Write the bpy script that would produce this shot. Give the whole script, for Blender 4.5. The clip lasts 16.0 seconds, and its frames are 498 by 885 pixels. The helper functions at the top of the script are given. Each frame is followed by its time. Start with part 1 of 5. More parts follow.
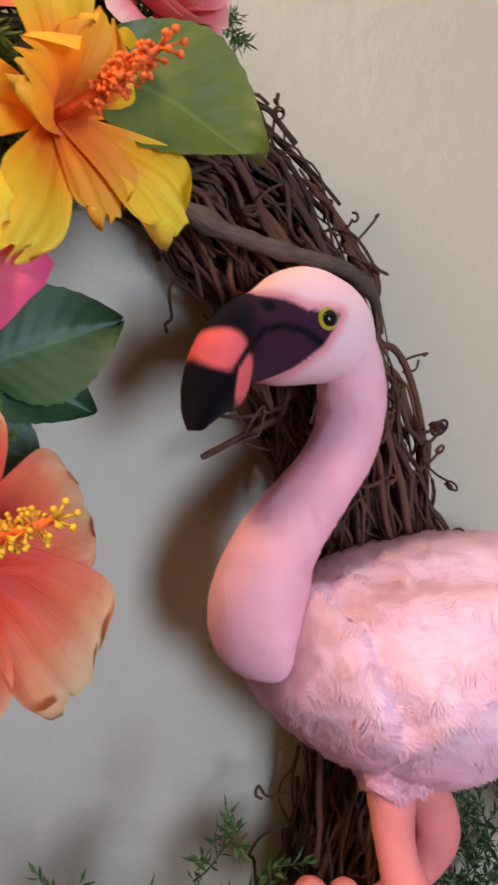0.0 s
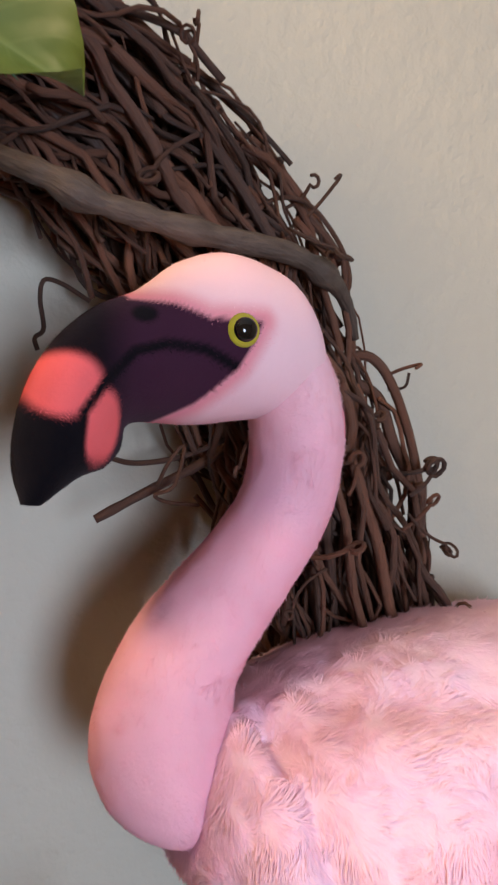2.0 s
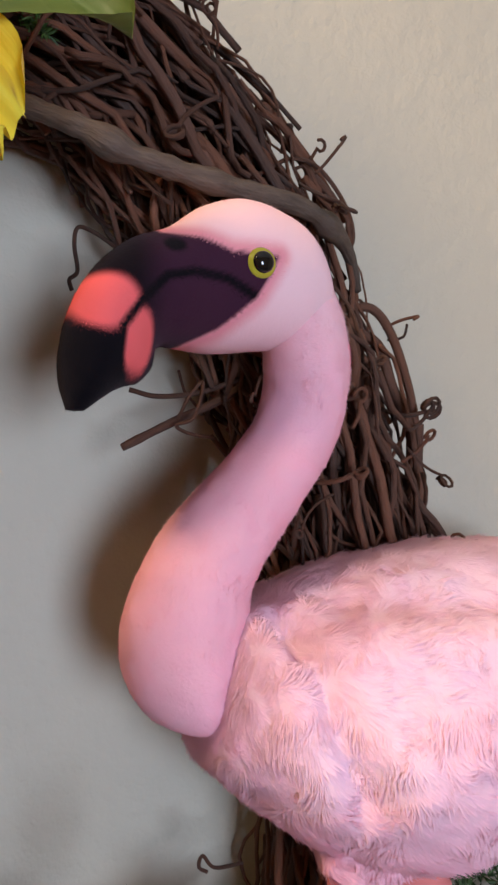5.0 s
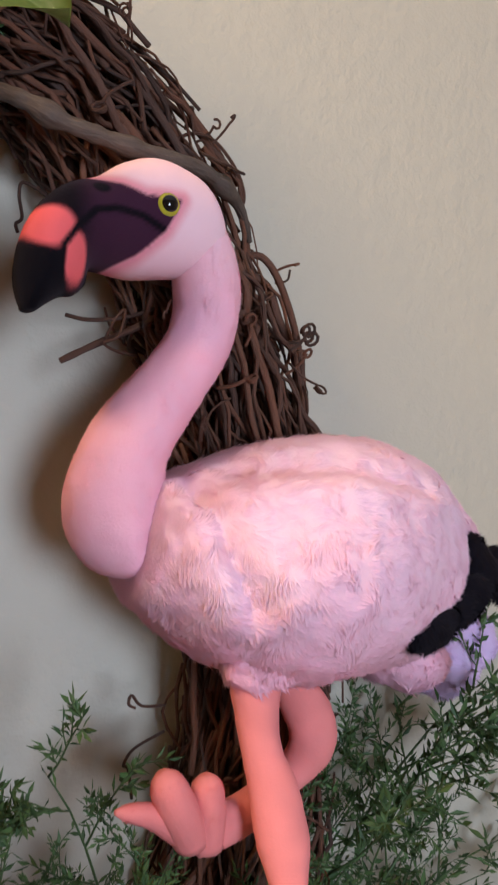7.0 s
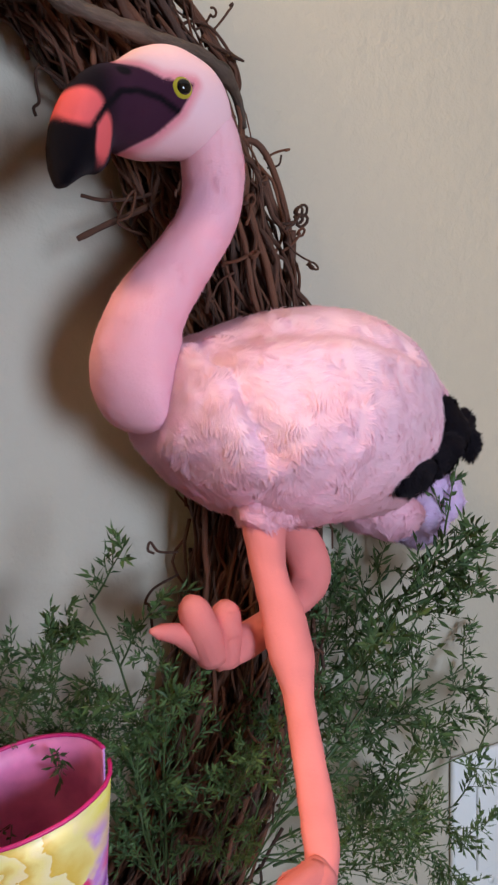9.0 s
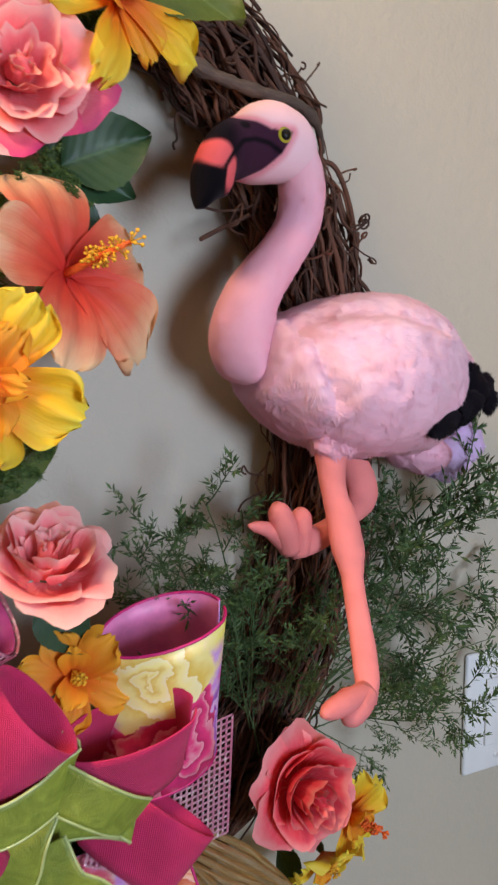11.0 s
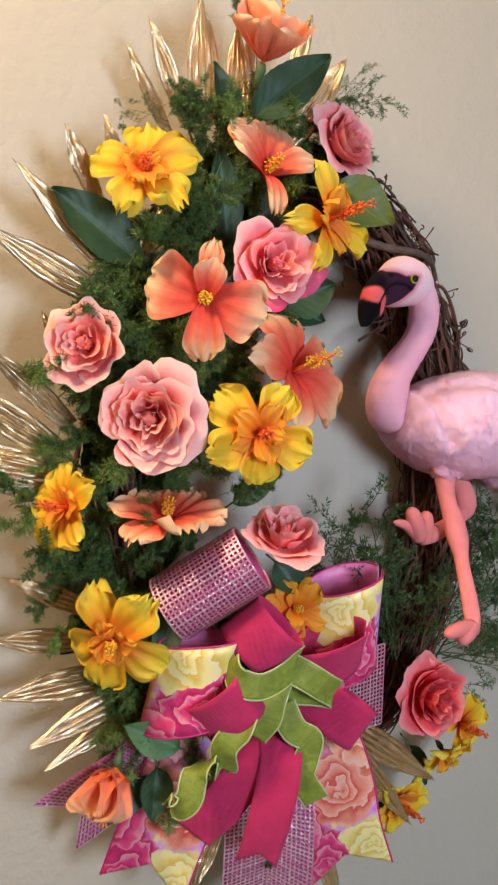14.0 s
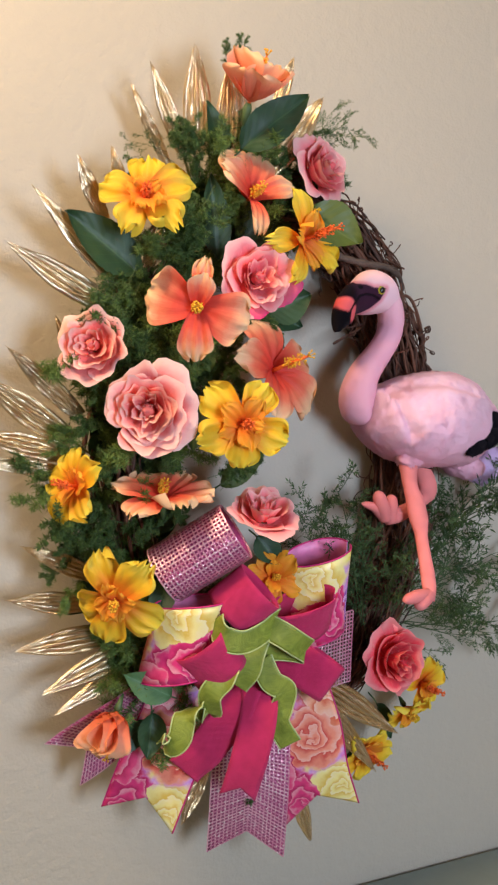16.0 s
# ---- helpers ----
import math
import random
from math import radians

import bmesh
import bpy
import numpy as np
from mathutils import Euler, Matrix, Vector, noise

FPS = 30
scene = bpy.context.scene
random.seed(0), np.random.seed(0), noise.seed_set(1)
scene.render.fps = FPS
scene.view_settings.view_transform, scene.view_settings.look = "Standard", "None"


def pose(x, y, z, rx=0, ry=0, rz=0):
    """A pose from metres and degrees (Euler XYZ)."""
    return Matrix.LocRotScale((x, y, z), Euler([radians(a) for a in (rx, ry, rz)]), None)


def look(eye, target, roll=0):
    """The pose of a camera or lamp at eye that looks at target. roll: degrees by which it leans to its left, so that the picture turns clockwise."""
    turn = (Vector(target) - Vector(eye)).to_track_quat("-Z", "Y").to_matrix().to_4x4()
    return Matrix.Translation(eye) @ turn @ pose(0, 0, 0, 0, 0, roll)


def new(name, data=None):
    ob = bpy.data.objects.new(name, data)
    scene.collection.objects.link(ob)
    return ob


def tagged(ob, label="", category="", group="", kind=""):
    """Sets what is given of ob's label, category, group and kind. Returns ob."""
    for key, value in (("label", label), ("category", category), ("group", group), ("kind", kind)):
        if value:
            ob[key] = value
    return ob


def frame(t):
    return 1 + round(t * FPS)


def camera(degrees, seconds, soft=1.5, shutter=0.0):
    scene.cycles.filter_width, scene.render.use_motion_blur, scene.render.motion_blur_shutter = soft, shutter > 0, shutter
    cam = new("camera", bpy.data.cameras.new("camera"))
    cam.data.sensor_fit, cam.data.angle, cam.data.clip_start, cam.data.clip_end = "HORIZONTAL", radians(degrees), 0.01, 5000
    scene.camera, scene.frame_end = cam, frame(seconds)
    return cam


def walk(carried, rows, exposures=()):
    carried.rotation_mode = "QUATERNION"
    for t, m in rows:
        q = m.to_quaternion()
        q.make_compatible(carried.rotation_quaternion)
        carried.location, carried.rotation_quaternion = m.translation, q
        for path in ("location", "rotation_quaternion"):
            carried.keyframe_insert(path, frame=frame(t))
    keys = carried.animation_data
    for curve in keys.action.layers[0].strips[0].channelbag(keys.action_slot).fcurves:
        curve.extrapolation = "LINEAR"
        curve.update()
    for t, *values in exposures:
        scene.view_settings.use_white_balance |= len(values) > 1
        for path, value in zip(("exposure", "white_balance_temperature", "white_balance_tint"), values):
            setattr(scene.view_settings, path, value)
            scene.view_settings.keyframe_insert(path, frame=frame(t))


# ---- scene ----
cam = camera(32.2, 16.0, soft=2.3, shutter=0.4)
PATH = [
    (0, (-0.2123, -0.4223, 1.4761), (0.4830, 0.9739, 1.5174), 1.90),
    (0.5, (-0.1904, -0.4187, 1.4730), (0.5229, 0.9681, 1.5034), 1.30),
    (1, (-0.1639, -0.4025, 1.4777), (0.5249, 0.9966, 1.5245), 0.10),
    (1.5, (-0.1410, -0.3752, 1.4925), (0.5112, 1.0414, 1.5330), 0.60),
    (2, (-0.1156, -0.3422, 1.5065), (0.4784, 1.1000, 1.5065), 1.40),
    (2.5, (-0.1020, -0.3140, 1.5112), (0.4438, 1.1461, 1.4605), 1.40),
    (3, (-0.0965, -0.2982, 1.5112), (0.4233, 1.1715, 1.4488), 1.00),
    (3.5, (-0.1022, -0.3049, 1.5057), (0.4358, 1.1588, 1.4558), 1.10),
    (3.7, (-0.1054, -0.3120, 1.5026), (0.4366, 1.1494, 1.4472), 0.90),
    (5.8, (-0.1422, -0.3961, 1.4566), (0.5418, 1.0040, 1.5245), 1.60),
    (6, (-0.1423, -0.4024, 1.4519), (0.5686, 0.9849, 1.5081), 1.20),
    (6.5, (-0.1503, -0.4194, 1.4441), (0.5732, 0.9615, 1.4972), 0.50),
    (7, (-0.1608, -0.4439, 1.4270), (0.5697, 0.9338, 1.4831), 0.20),
    (7.5, (-0.1702, -0.4539, 1.4160), (0.5703, 0.9191, 1.4418), -0.10),
    (8, (-0.1803, -0.4588, 1.4020), (0.5835, 0.9015, 1.4059), -0.10),
    (8.2, (-0.1822, -0.4622, 1.3997), (0.5897, 0.8935, 1.3739), 0.10),
    (10.3, (-0.2784, -0.5103, 1.4129), (0.5826, 0.7814, 1.2593), -2.80),
    (10.5, (-0.2862, -0.5301, 1.4098), (0.5351, 0.7880, 1.2577), -2.30),
    (11, (-0.3141, -0.5923, 1.4075), (0.4413, 0.7612, 1.2327), 0.60),
    (11.5, (-0.3421, -0.6410, 1.4145), (0.3423, 0.7535, 1.2725), 0.80),
    (12, (-0.3920, -0.6680, 1.4129), (0.3087, 0.7188, 1.2788), 0.90),
    (12.5, (-0.4657, -0.7255, 1.4176), (0.2542, 0.6539, 1.3115), -0.00),
    (13, (-0.5103, -0.7825, 1.4176), (0.1961, 0.6064, 1.3412), -0.40),
    (13.5, (-0.5258, -0.8250, 1.4238), (0.1796, 0.5637, 1.3365), -1.60),
    (14, (-0.5303, -0.8593, 1.4285), (0.0877, 0.5699, 1.3310), -0.40),
    (14.5, (-0.5506, -0.9115, 1.4223), (0.0546, 0.5188, 1.2725), 0.10),
    (15, (-0.5711, -0.9627, 1.4270), (0.0543, 0.4622, 1.3170), 0.10),
    (15.5, (-0.5691, -0.9747, 1.4270), (0.0673, 0.4457, 1.3232), 0.20),
    (16, (-0.5674, -0.9766, 1.4277), (0.0553, 0.4499, 1.3256), 0.10),
]
walk(cam, [(t, look(eye, target, roll)) for t, eye, target, roll in PATH])

# ---- light ----
world = bpy.data.worlds.new("world")
scene.world = world
world.use_nodes = True
world.node_tree.nodes["Background"].inputs[0].default_value = (0.9, 0.95, 1.0, 1)
world.node_tree.nodes["Background"].inputs[1].default_value = 0.35


def area_lamp(name, m, sx, sy, watts, colour):
    data = bpy.data.lights.new(name, "AREA")
    data.shape, data.size, data.size_y, data.energy, data.color = "RECTANGLE", sx, sy, watts, colour
    ob = new(name, data)
    ob.matrix_world = m
    return ob


area_lamp("window_daylight", look((-0.04, -1.58, 1.43), (-0.02, 0.0, 1.48)), 0.34, 0.46, 20.0, (0.62, 0.765, 1.0))
area_lamp("ceiling_lamp_light", look((-1.0, -0.52, 2.42), (-0.25, 0.0, 1.55)), 0.30, 0.30, 24, (1.0, 0.735, 0.45))

# ---- materials ----


class Mat:
    """A node material with a principled shader, and short ways to add nodes to it."""

    def __init__(self, name, rough=0.6, metal=0.0, **more):
        self.m = bpy.data.materials.new(name)
        self.m.use_nodes = True
        self.t = self.m.node_tree
        self.b = self.t.nodes["Principled BSDF"]
        self.b.inputs["Roughness"].default_value = rough
        self.b.inputs["Metallic"].default_value = metal
        for k, v in more.items():
            self.b.inputs[k.replace("_", " ")].default_value = v

    def node(self, kind, **vals):
        n = self.t.nodes.new(kind)
        for k, v in vals.items():
            n.inputs[k.replace("_", " ")].default_value = v
        return n

    def link(self, a, b):
        self.t.links.new(a, b)

    def coords(self, which="Object", scale=(1, 1, 1)):
        c, mp = self.node("ShaderNodeTexCoord"), self.node("ShaderNodeMapping", Scale=scale)
        self.link(c.outputs[which], mp.inputs["Vector"])
        return mp.outputs["Vector"]

    def noise(self, vec, scale, detail=3.0, rough=0.55, distort=0.0):
        n = self.node("ShaderNodeTexNoise", Scale=scale, Detail=detail, Roughness=rough, Distortion=distort)
        self.link(vec, n.inputs["Vector"])
        return n.outputs["Fac"]

    def ramp(self, fac, stops):
        n = self.node("ShaderNodeValToRGB")
        e = n.color_ramp.elements
        while len(e) < len(stops):
            e.new(0.5)
        for el, (p, c) in zip(e, stops):
            el.position, el.color = p, (*c, 1)
        self.link(fac, n.inputs["Fac"])
        return n.outputs["Color"]

    def mix(self, fac, a, b, kind="MIX"):
        n = self.t.nodes.new("ShaderNodeMix")
        n.data_type, n.blend_type = "RGBA", kind
        for sock, v in ((n.inputs["Factor"], fac), (n.inputs["A"], a), (n.inputs["B"], b)):
            if isinstance(v, (int, float)):
                sock.default_value = v
            elif isinstance(v, tuple):
                sock.default_value = (*v, 1)
            else:
                self.link(v, sock)
        return n.outputs["Result"]

    def math(self, op, a, b=0.5):
        n = self.t.nodes.new("ShaderNodeMath")
        n.operation = op
        for sock, v in ((n.inputs[0], a), (n.inputs[1], b)):
            if isinstance(v, (int, float)):
                sock.default_value = v
            else:
                self.link(v, sock)
        return n.outputs[0]

    def colour(self, out):
        self.link(out, self.b.inputs["Base Color"])
        return self

    def rough(self, out):
        self.link(out, self.b.inputs["Roughness"])
        return self

    def bump(self, height, strength=0.4, dist=0.002):
        n = self.node("ShaderNodeBump", Strength=strength, Distance=dist)
        self.link(height, n.inputs["Height"])
        self.link(n.outputs["Normal"], self.b.inputs["Normal"])
        return self

    def translucent(self, colour, amount):
        tr, mx = self.node("ShaderNodeBsdfTranslucent"), self.node("ShaderNodeMixShader", Fac=amount)
        self.link(colour, tr.inputs["Color"])
        self.link(self.b.outputs[0], mx.inputs[1])
        self.link(tr.outputs[0], mx.inputs[2])
        self.link(mx.outputs[0], self.t.nodes["Material Output"].inputs["Surface"])
        return self


def wall_material():
    k = Mat("painted_plaster", 0.62)
    v = k.coords()
    big, mid, fine = k.noise(v, 1.7, 4), k.noise(v, 75, 3), k.noise(v, 260, 3)
    k.colour(k.mix(k.math("MULTIPLY", mid, 0.25), k.ramp(big, [(0.3, (0.490, 0.428, 0.335)), (0.7, (0.530, 0.468, 0.372))]), (0.41, 0.37, 0.305)))
    return k.bump(k.math("ADD", mid, k.math("MULTIPLY", fine, 0.35)), 0.36, 0.004).m


def plain(name, c, rough=0.6, var=0.15, scale=30.0, metal=0.0, bump=0.15):
    k = Mat(name, rough, metal)
    n = k.noise(k.coords(), scale, 4)
    k.colour(k.ramp(n, [(0.3, tuple(x * (1 - var) for x in c)), (0.7, tuple(min(1, x * (1 + var)) for x in c))]))
    return k.bump(n, bump, 0.002).m


def petal_material(name, stops, streak, streak_amount=0.5, var=0.08):
    """Dyed cloth: a colour run from the petal's base to its tip, fine veins along it."""
    k = Mat(name, 0.62)
    k.b.inputs["Sheen Weight"].default_value = 0.04
    uv = k.node("ShaderNodeUVMap").outputs[0]
    sep = k.node("ShaderNodeSeparateXYZ")
    k.link(uv, sep.inputs[0])
    warp = k.noise(uv, 3.0, 3)
    y = k.math("ADD", sep.outputs[1], k.math("MULTIPLY", k.math("SUBTRACT", warp, 0.5), 0.35))
    base = k.ramp(y, stops)
    mp = k.node("ShaderNodeMapping", Scale=(16, 1.3, 1))
    k.link(uv, mp.inputs["Vector"])
    vein = k.noise(mp.outputs[0], 1.6, 4, 0.6)
    fade = k.math("SUBTRACT", 1.0, sep.outputs[1])
    mask = k.math("MULTIPLY", k.ramp(vein, [(0.5, (0, 0, 0)), (0.68, (1, 1, 1))]), k.math("MULTIPLY", fade, streak_amount))
    col = k.mix(mask, base, streak)
    info = k.node("ShaderNodeObjectInfo")
    hsv = k.node("ShaderNodeHueSaturation", Saturation=1.0)
    k.link(k.math("ADD", 1 - var, k.math("MULTIPLY", info.outputs["Random"], 2 * var)), hsv.inputs["Value"])
    k.link(col, hsv.inputs["Color"])
    out = hsv.outputs[0]
    k.colour(out)
    weave = k.noise(k.coords("UV", (90, 90, 1)), 1.0, 2)
    k.bump(k.math("ADD", k.math("MULTIPLY", vein, 1.0), k.math("MULTIPLY", weave, 0.15)), 0.5, 0.0012)
    return k.translucent(out, 0.24).m


def leaf_material(name, dark, light, vein_c, rough=0.45):
    k = Mat(name, rough)
    uv = k.node("ShaderNodeUVMap").outputs[0]
    sep = k.node("ShaderNodeSeparateXYZ")
    k.link(uv, sep.inputs[0])
    side = k.math("ABSOLUTE", k.math("SUBTRACT", sep.outputs[0], 0.5))
    mid = k.ramp(side, [(0.0, (1, 1, 1)), (0.028, (0, 0, 0))])
    w = k.math("SINE", k.math("MULTIPLY", k.math("SUBTRACT", sep.outputs[1], k.math("MULTIPLY", side, 0.55)), 46.0))
    ribs = k.ramp(w, [(0.90, (0, 0, 0)), (1.0, (0.25, 0.25, 0.25))])
    base = k.ramp(k.noise(k.coords("Object"), 28, 4), [(0.3, dark), (0.72, light)])
    col = k.mix(ribs, k.mix(mid, base, vein_c), vein_c)
    k.colour(col)
    k.bump(k.math("ADD", w, k.math("MULTIPLY", k.noise(k.coords("Object"), 300, 2), 0.8)), 0.08, 0.0012)
    return k.translucent(base, 0.15).m


def foliage_material(name, a, b, rough=0.6):
    k = Mat(name, rough)
    geo = k.node("ShaderNodeNewGeometry")
    col = k.ramp(geo.outputs["Random Per Island"], [(0.0, a), (0.6, b), (1.0, tuple(x * 1.35 for x in b))])
    k.colour(col)
    return k.translucent(col, 0.2).m


def bark_material(name, dark, light, red=0.85):
    k = Mat(name, 0.72)
    v = k.coords("UV", (3, 26, 1))
    n, n2 = k.noise(v, 4.0, 5, 0.65), k.noise(k.coords("Object"), 16, 3)
    info = k.node("ShaderNodeObjectInfo")
    geo = k.node("ShaderNodeNewGeometry")
    rnd = k.math("FRACT", k.math("ADD", info.outputs["Random"], geo.outputs["Random Per Island"]))
    c = k.mix(k.math("MULTIPLY", rnd, red), k.ramp(n, [(0.25, dark), (0.75, light)]), (0.190, 0.062, 0.028))
    k.colour(k.mix(k.ramp(n2, [(0.60, (0, 0, 0)), (0.85, (0.22, 0.22, 0.22))]), c, (0.14, 0.10, 0.075)))
    k.link(k.math("ADD", 0.45, k.math("MULTIPLY", n, 0.4)), k.b.inputs["Roughness"])
    return k.bump(n, 0.9, 0.0016).m


def gold_material():
    k = Mat("gold_foil", 0.24, 1.0)
    v = k.coords("UV", (9, 2.2, 1))
    n, speck = k.noise(v, 2.4, 4), k.noise(k.coords("UV", (60, 9, 1)), 3.0, 2)
    info = k.node("ShaderNodeObjectInfo")
    warm = k.mix(info.outputs["Random"], (0.76, 0.55, 0.29), (0.82, 0.67, 0.46))
    k.colour(k.mix(k.ramp(n, [(0.46, (0, 0, 0)), (0.68, (0.6, 0.6, 0.6))]), warm, (0.45, 0.28, 0.13)))
    k.rough(k.ramp(speck, [(0.35, (0.38, 0.38, 0.38)), (0.65, (0.20, 0.20, 0.20))]))
    return k.bump(k.math("ADD", n, k.math("MULTIPLY", speck, 0.25)), 0.22, 0.0010).m


def fabric_material(name, a, b, freq, rough=0.8, sheen=0.3, bump=0.5):
    """Woven cloth: two crossing thread waves over a stained base."""
    k = Mat(name, rough)
    k.b.inputs["Sheen Weight"].default_value = sheen
    uv = k.node("ShaderNodeUVMap").outputs[0]
    sep = k.node("ShaderNodeSeparateXYZ")
    k.link(uv, sep.inputs[0])
    w = k.math("MULTIPLY", k.math("SINE", k.math("MULTIPLY", sep.outputs[0], freq)), k.math("SINE", k.math("MULTIPLY", sep.outputs[1], freq)))
    n = k.noise(uv, 45, 4)
    t = k.math("ADD", k.math("MULTIPLY", w, 0.05), n)
    k.colour(k.ramp(t, [(0.2, a), (0.8, b)]))
    k.bump(k.math("ADD", w, k.math("MULTIPLY", k.noise(uv, 14, 2), 1.5)), bump, 0.0008)
    return k.m


def velvet_material():
    k = Mat("green_velvet", 0.55)
    k.b.inputs["Sheen Weight"].default_value = 0.45
    k.b.inputs["Sheen Roughness"].default_value = 0.3
    k.b.inputs["Sheen Tint"].default_value = (0.85, 0.95, 0.35, 1)
    uv = k.node("ShaderNodeUVMap").outputs[0]
    n, f = k.noise(uv, 60, 4, 0.65, 1.5), k.noise(uv, 900, 2)
    k.colour(k.ramp(n, [(0.3, (0.15, 0.185, 0.015)), (0.7, (0.29, 0.335, 0.04))]))
    return k.bump(k.math("ADD", n, k.math("MULTIPLY", f, 0.3)), 0.5, 0.002).m


def print_material():
    """Satin ribbon with a watercolour print of large roses in yellow, coral, pink and lilac."""
    k = Mat("floral_print_satin", 0.42)
    uv = k.node("ShaderNodeUVMap").outputs[0]

    def vec(op, a, b):
        n = k.t.nodes.new("ShaderNodeVectorMath")
        n.operation = op
        for sock, v in ((n.inputs[0], a), (n.inputs[1], b)):
            if isinstance(v, tuple):
                sock.default_value = v
            else:
                k.link(v, sock)
        return n.outputs[0]

    warp = k.node("ShaderNodeTexNoise", Scale=48.0, Detail=4.0)
    k.link(uv, warp.inputs["Vector"])
    at = vec("ADD", uv, vec("MULTIPLY", vec("SUBTRACT", warp.outputs["Color"], (0.5, 0.5, 0.5)), (0.034, 0.034, 0)))
    vor = k.node("ShaderNodeTexVoronoi", Scale=15.0, Randomness=0.8)
    vor.voronoi_dimensions = "2D"
    k.link(at, vor.inputs["Vector"])
    sep = k.node("ShaderNodeSeparateXYZ")
    k.link(vec("SUBTRACT", at, vor.outputs["Position"]), sep.inputs[0])
    ang = k.math("ARCTAN2", sep.outputs[1], sep.outputs[0])
    cell = k.node("ShaderNodeSeparateColor")
    k.link(vor.outputs["Color"], cell.inputs[0])
    r = vor.outputs["Distance"]
    lobes = k.math("MULTIPLY", k.math("SINE", k.math("ADD", k.math("MULTIPLY", ang, 3.0), k.math("MULTIPLY", r, 9.0))), 0.22)
    turn = k.math("ADD", k.math("MULTIPLY", k.math("POWER", r, 0.75), 5.2), k.math("ADD", k.math("MULTIPLY", ang, 0.15915), lobes))
    petal = k.math("FRACT", turn, 0.0)

    def hues(cols):
        n = k.node("ShaderNodeValToRGB")
        n.color_ramp.interpolation = "CONSTANT"
        el = n.color_ramp.elements
        while len(el) < len(cols):
            el.new(0.5)
        for i, c in enumerate(cols):
            el[i].position, el[i].color = i / len(cols), (*c, 1)
        k.link(cell.outputs[0], n.inputs[0])
        return n.outputs[0]

    deep = hues([(0.74, 0.46, 0.05), (0.66, 0.06, 0.05), (0.56, 0.012, 0.09), (0.70, 0.07, 0.12), (0.78, 0.50, 0.08), (0.30, 0.05, 0.38), (0.72, 0.12, 0.05), (0.50, 0.01, 0.10)])
    body = hues([(0.90, 0.74, 0.22), (0.88, 0.28, 0.18), (0.82, 0.07, 0.20), (0.90, 0.30, 0.34), (0.92, 0.76, 0.28), (0.58, 0.24, 0.68), (0.90, 0.38, 0.22), (0.76, 0.04, 0.18)])
    c = k.mix(k.ramp(petal, [(0.02, (0, 0, 0)), (0.50, (1, 1, 1))]), deep, body)
    c = k.mix(k.ramp(petal, [(0.60, (0, 0, 0)), (0.98, (0.36, 0.36, 0.36))]), c, (0.95, 0.82, 0.72))
    wash = k.ramp(k.noise(uv, 38, 2), [(0.34, (0.88, 0.74, 0.16)), (0.42, (0.88, 0.60, 0.40)), (0.50, (0.64, 0.30, 0.72)), (0.64, (0.84, 0.12, 0.34))])
    wash = k.mix(k.ramp(k.noise(uv, 130, 3), [(0.50, (0, 0, 0)), (0.80, (0.5, 0.5, 0.5))]), wash, (0.94, 0.86, 0.78))
    k.colour(k.mix(k.ramp(r, [(0.54, (0, 0, 0)), (0.64, (1, 1, 1))]), c, wash))
    return k.bump(k.noise(uv, 1200, 1), 0.15, 0.0005).m


def plush_material():
    k = Mat("plush_fur", 0.95)
    k.b.inputs["Sheen Weight"].default_value = 0.05
    k.b.inputs["Sheen Tint"].default_value = (1.0, 0.80, 0.84, 1)
    k.b.inputs["Specular IOR Level"].default_value = 0.03
    k.b.inputs["Sheen Roughness"].default_value = 0.6
    at = k.node("ShaderNodeVertexColor")
    at.layer_name = "dye"
    v = k.coords("Object")
    fine, mid = k.noise(v, 900, 3), k.noise(v, 130, 4)
    k.colour(k.mix(k.math("MULTIPLY", mid, 0.22), at.outputs[0], k.mix(1.0, at.outputs[0], (1.0, 0.80, 0.84), "MULTIPLY")))
    k.bump(k.math("ADD", k.math("MULTIPLY", fine, 0.5), mid), 0.15, 0.0020)
    return k.translucent(at.outputs[0], 0.16).m


M_WALL = wall_material()
M_WHITE = plain("white_plastic", (0.78, 0.77, 0.76), 0.35, 0.03, 40)
M_TRIM = plain("white_paint", (0.74, 0.72, 0.68), 0.5, 0.05, 12)
M_TAN = plain("tan_paint", (0.42, 0.34, 0.23), 0.6, 0.1, 8)
M_TABLE = plain("grey_green_paint", (0.20, 0.235, 0.205), 0.42, 0.1, 14)
M_FLOOR = plain("wood_floor", (0.24, 0.16, 0.10), 0.45, 0.3, 6)
M_BARK = bark_material("vine_bark", (0.022, 0.009, 0.006), (0.092, 0.038, 0.022))
M_BRANCH = bark_material("branch_bark", (0.028, 0.020, 0.015), (0.125, 0.092, 0.070), 0.12)
M_GOLD = gold_material()
M_PINK = fabric_material("hot_pink_burlap", (0.46, 0.008, 0.068), (0.68, 0.022, 0.125), 4200, 0.8, 0.05, 0.5)
M_PINK_EDGE = plain("magenta_edge", (0.60, 0.015, 0.16), 0.5, 0.1, 200)
M_VELVET = velvet_material()
M_SATIN = plain("pale_green_satin", (0.46, 0.52, 0.20), 0.35, 0.12, 120)
M_PRINT = print_material()
M_BACK = plain("pink_satin_back", (0.72, 0.20, 0.40), 0.45, 0.25, 45)
M_PLUSH = plush_material()
M_STEM = plain("green_stem", (0.06, 0.10, 0.03), 0.6, 0.25, 60)


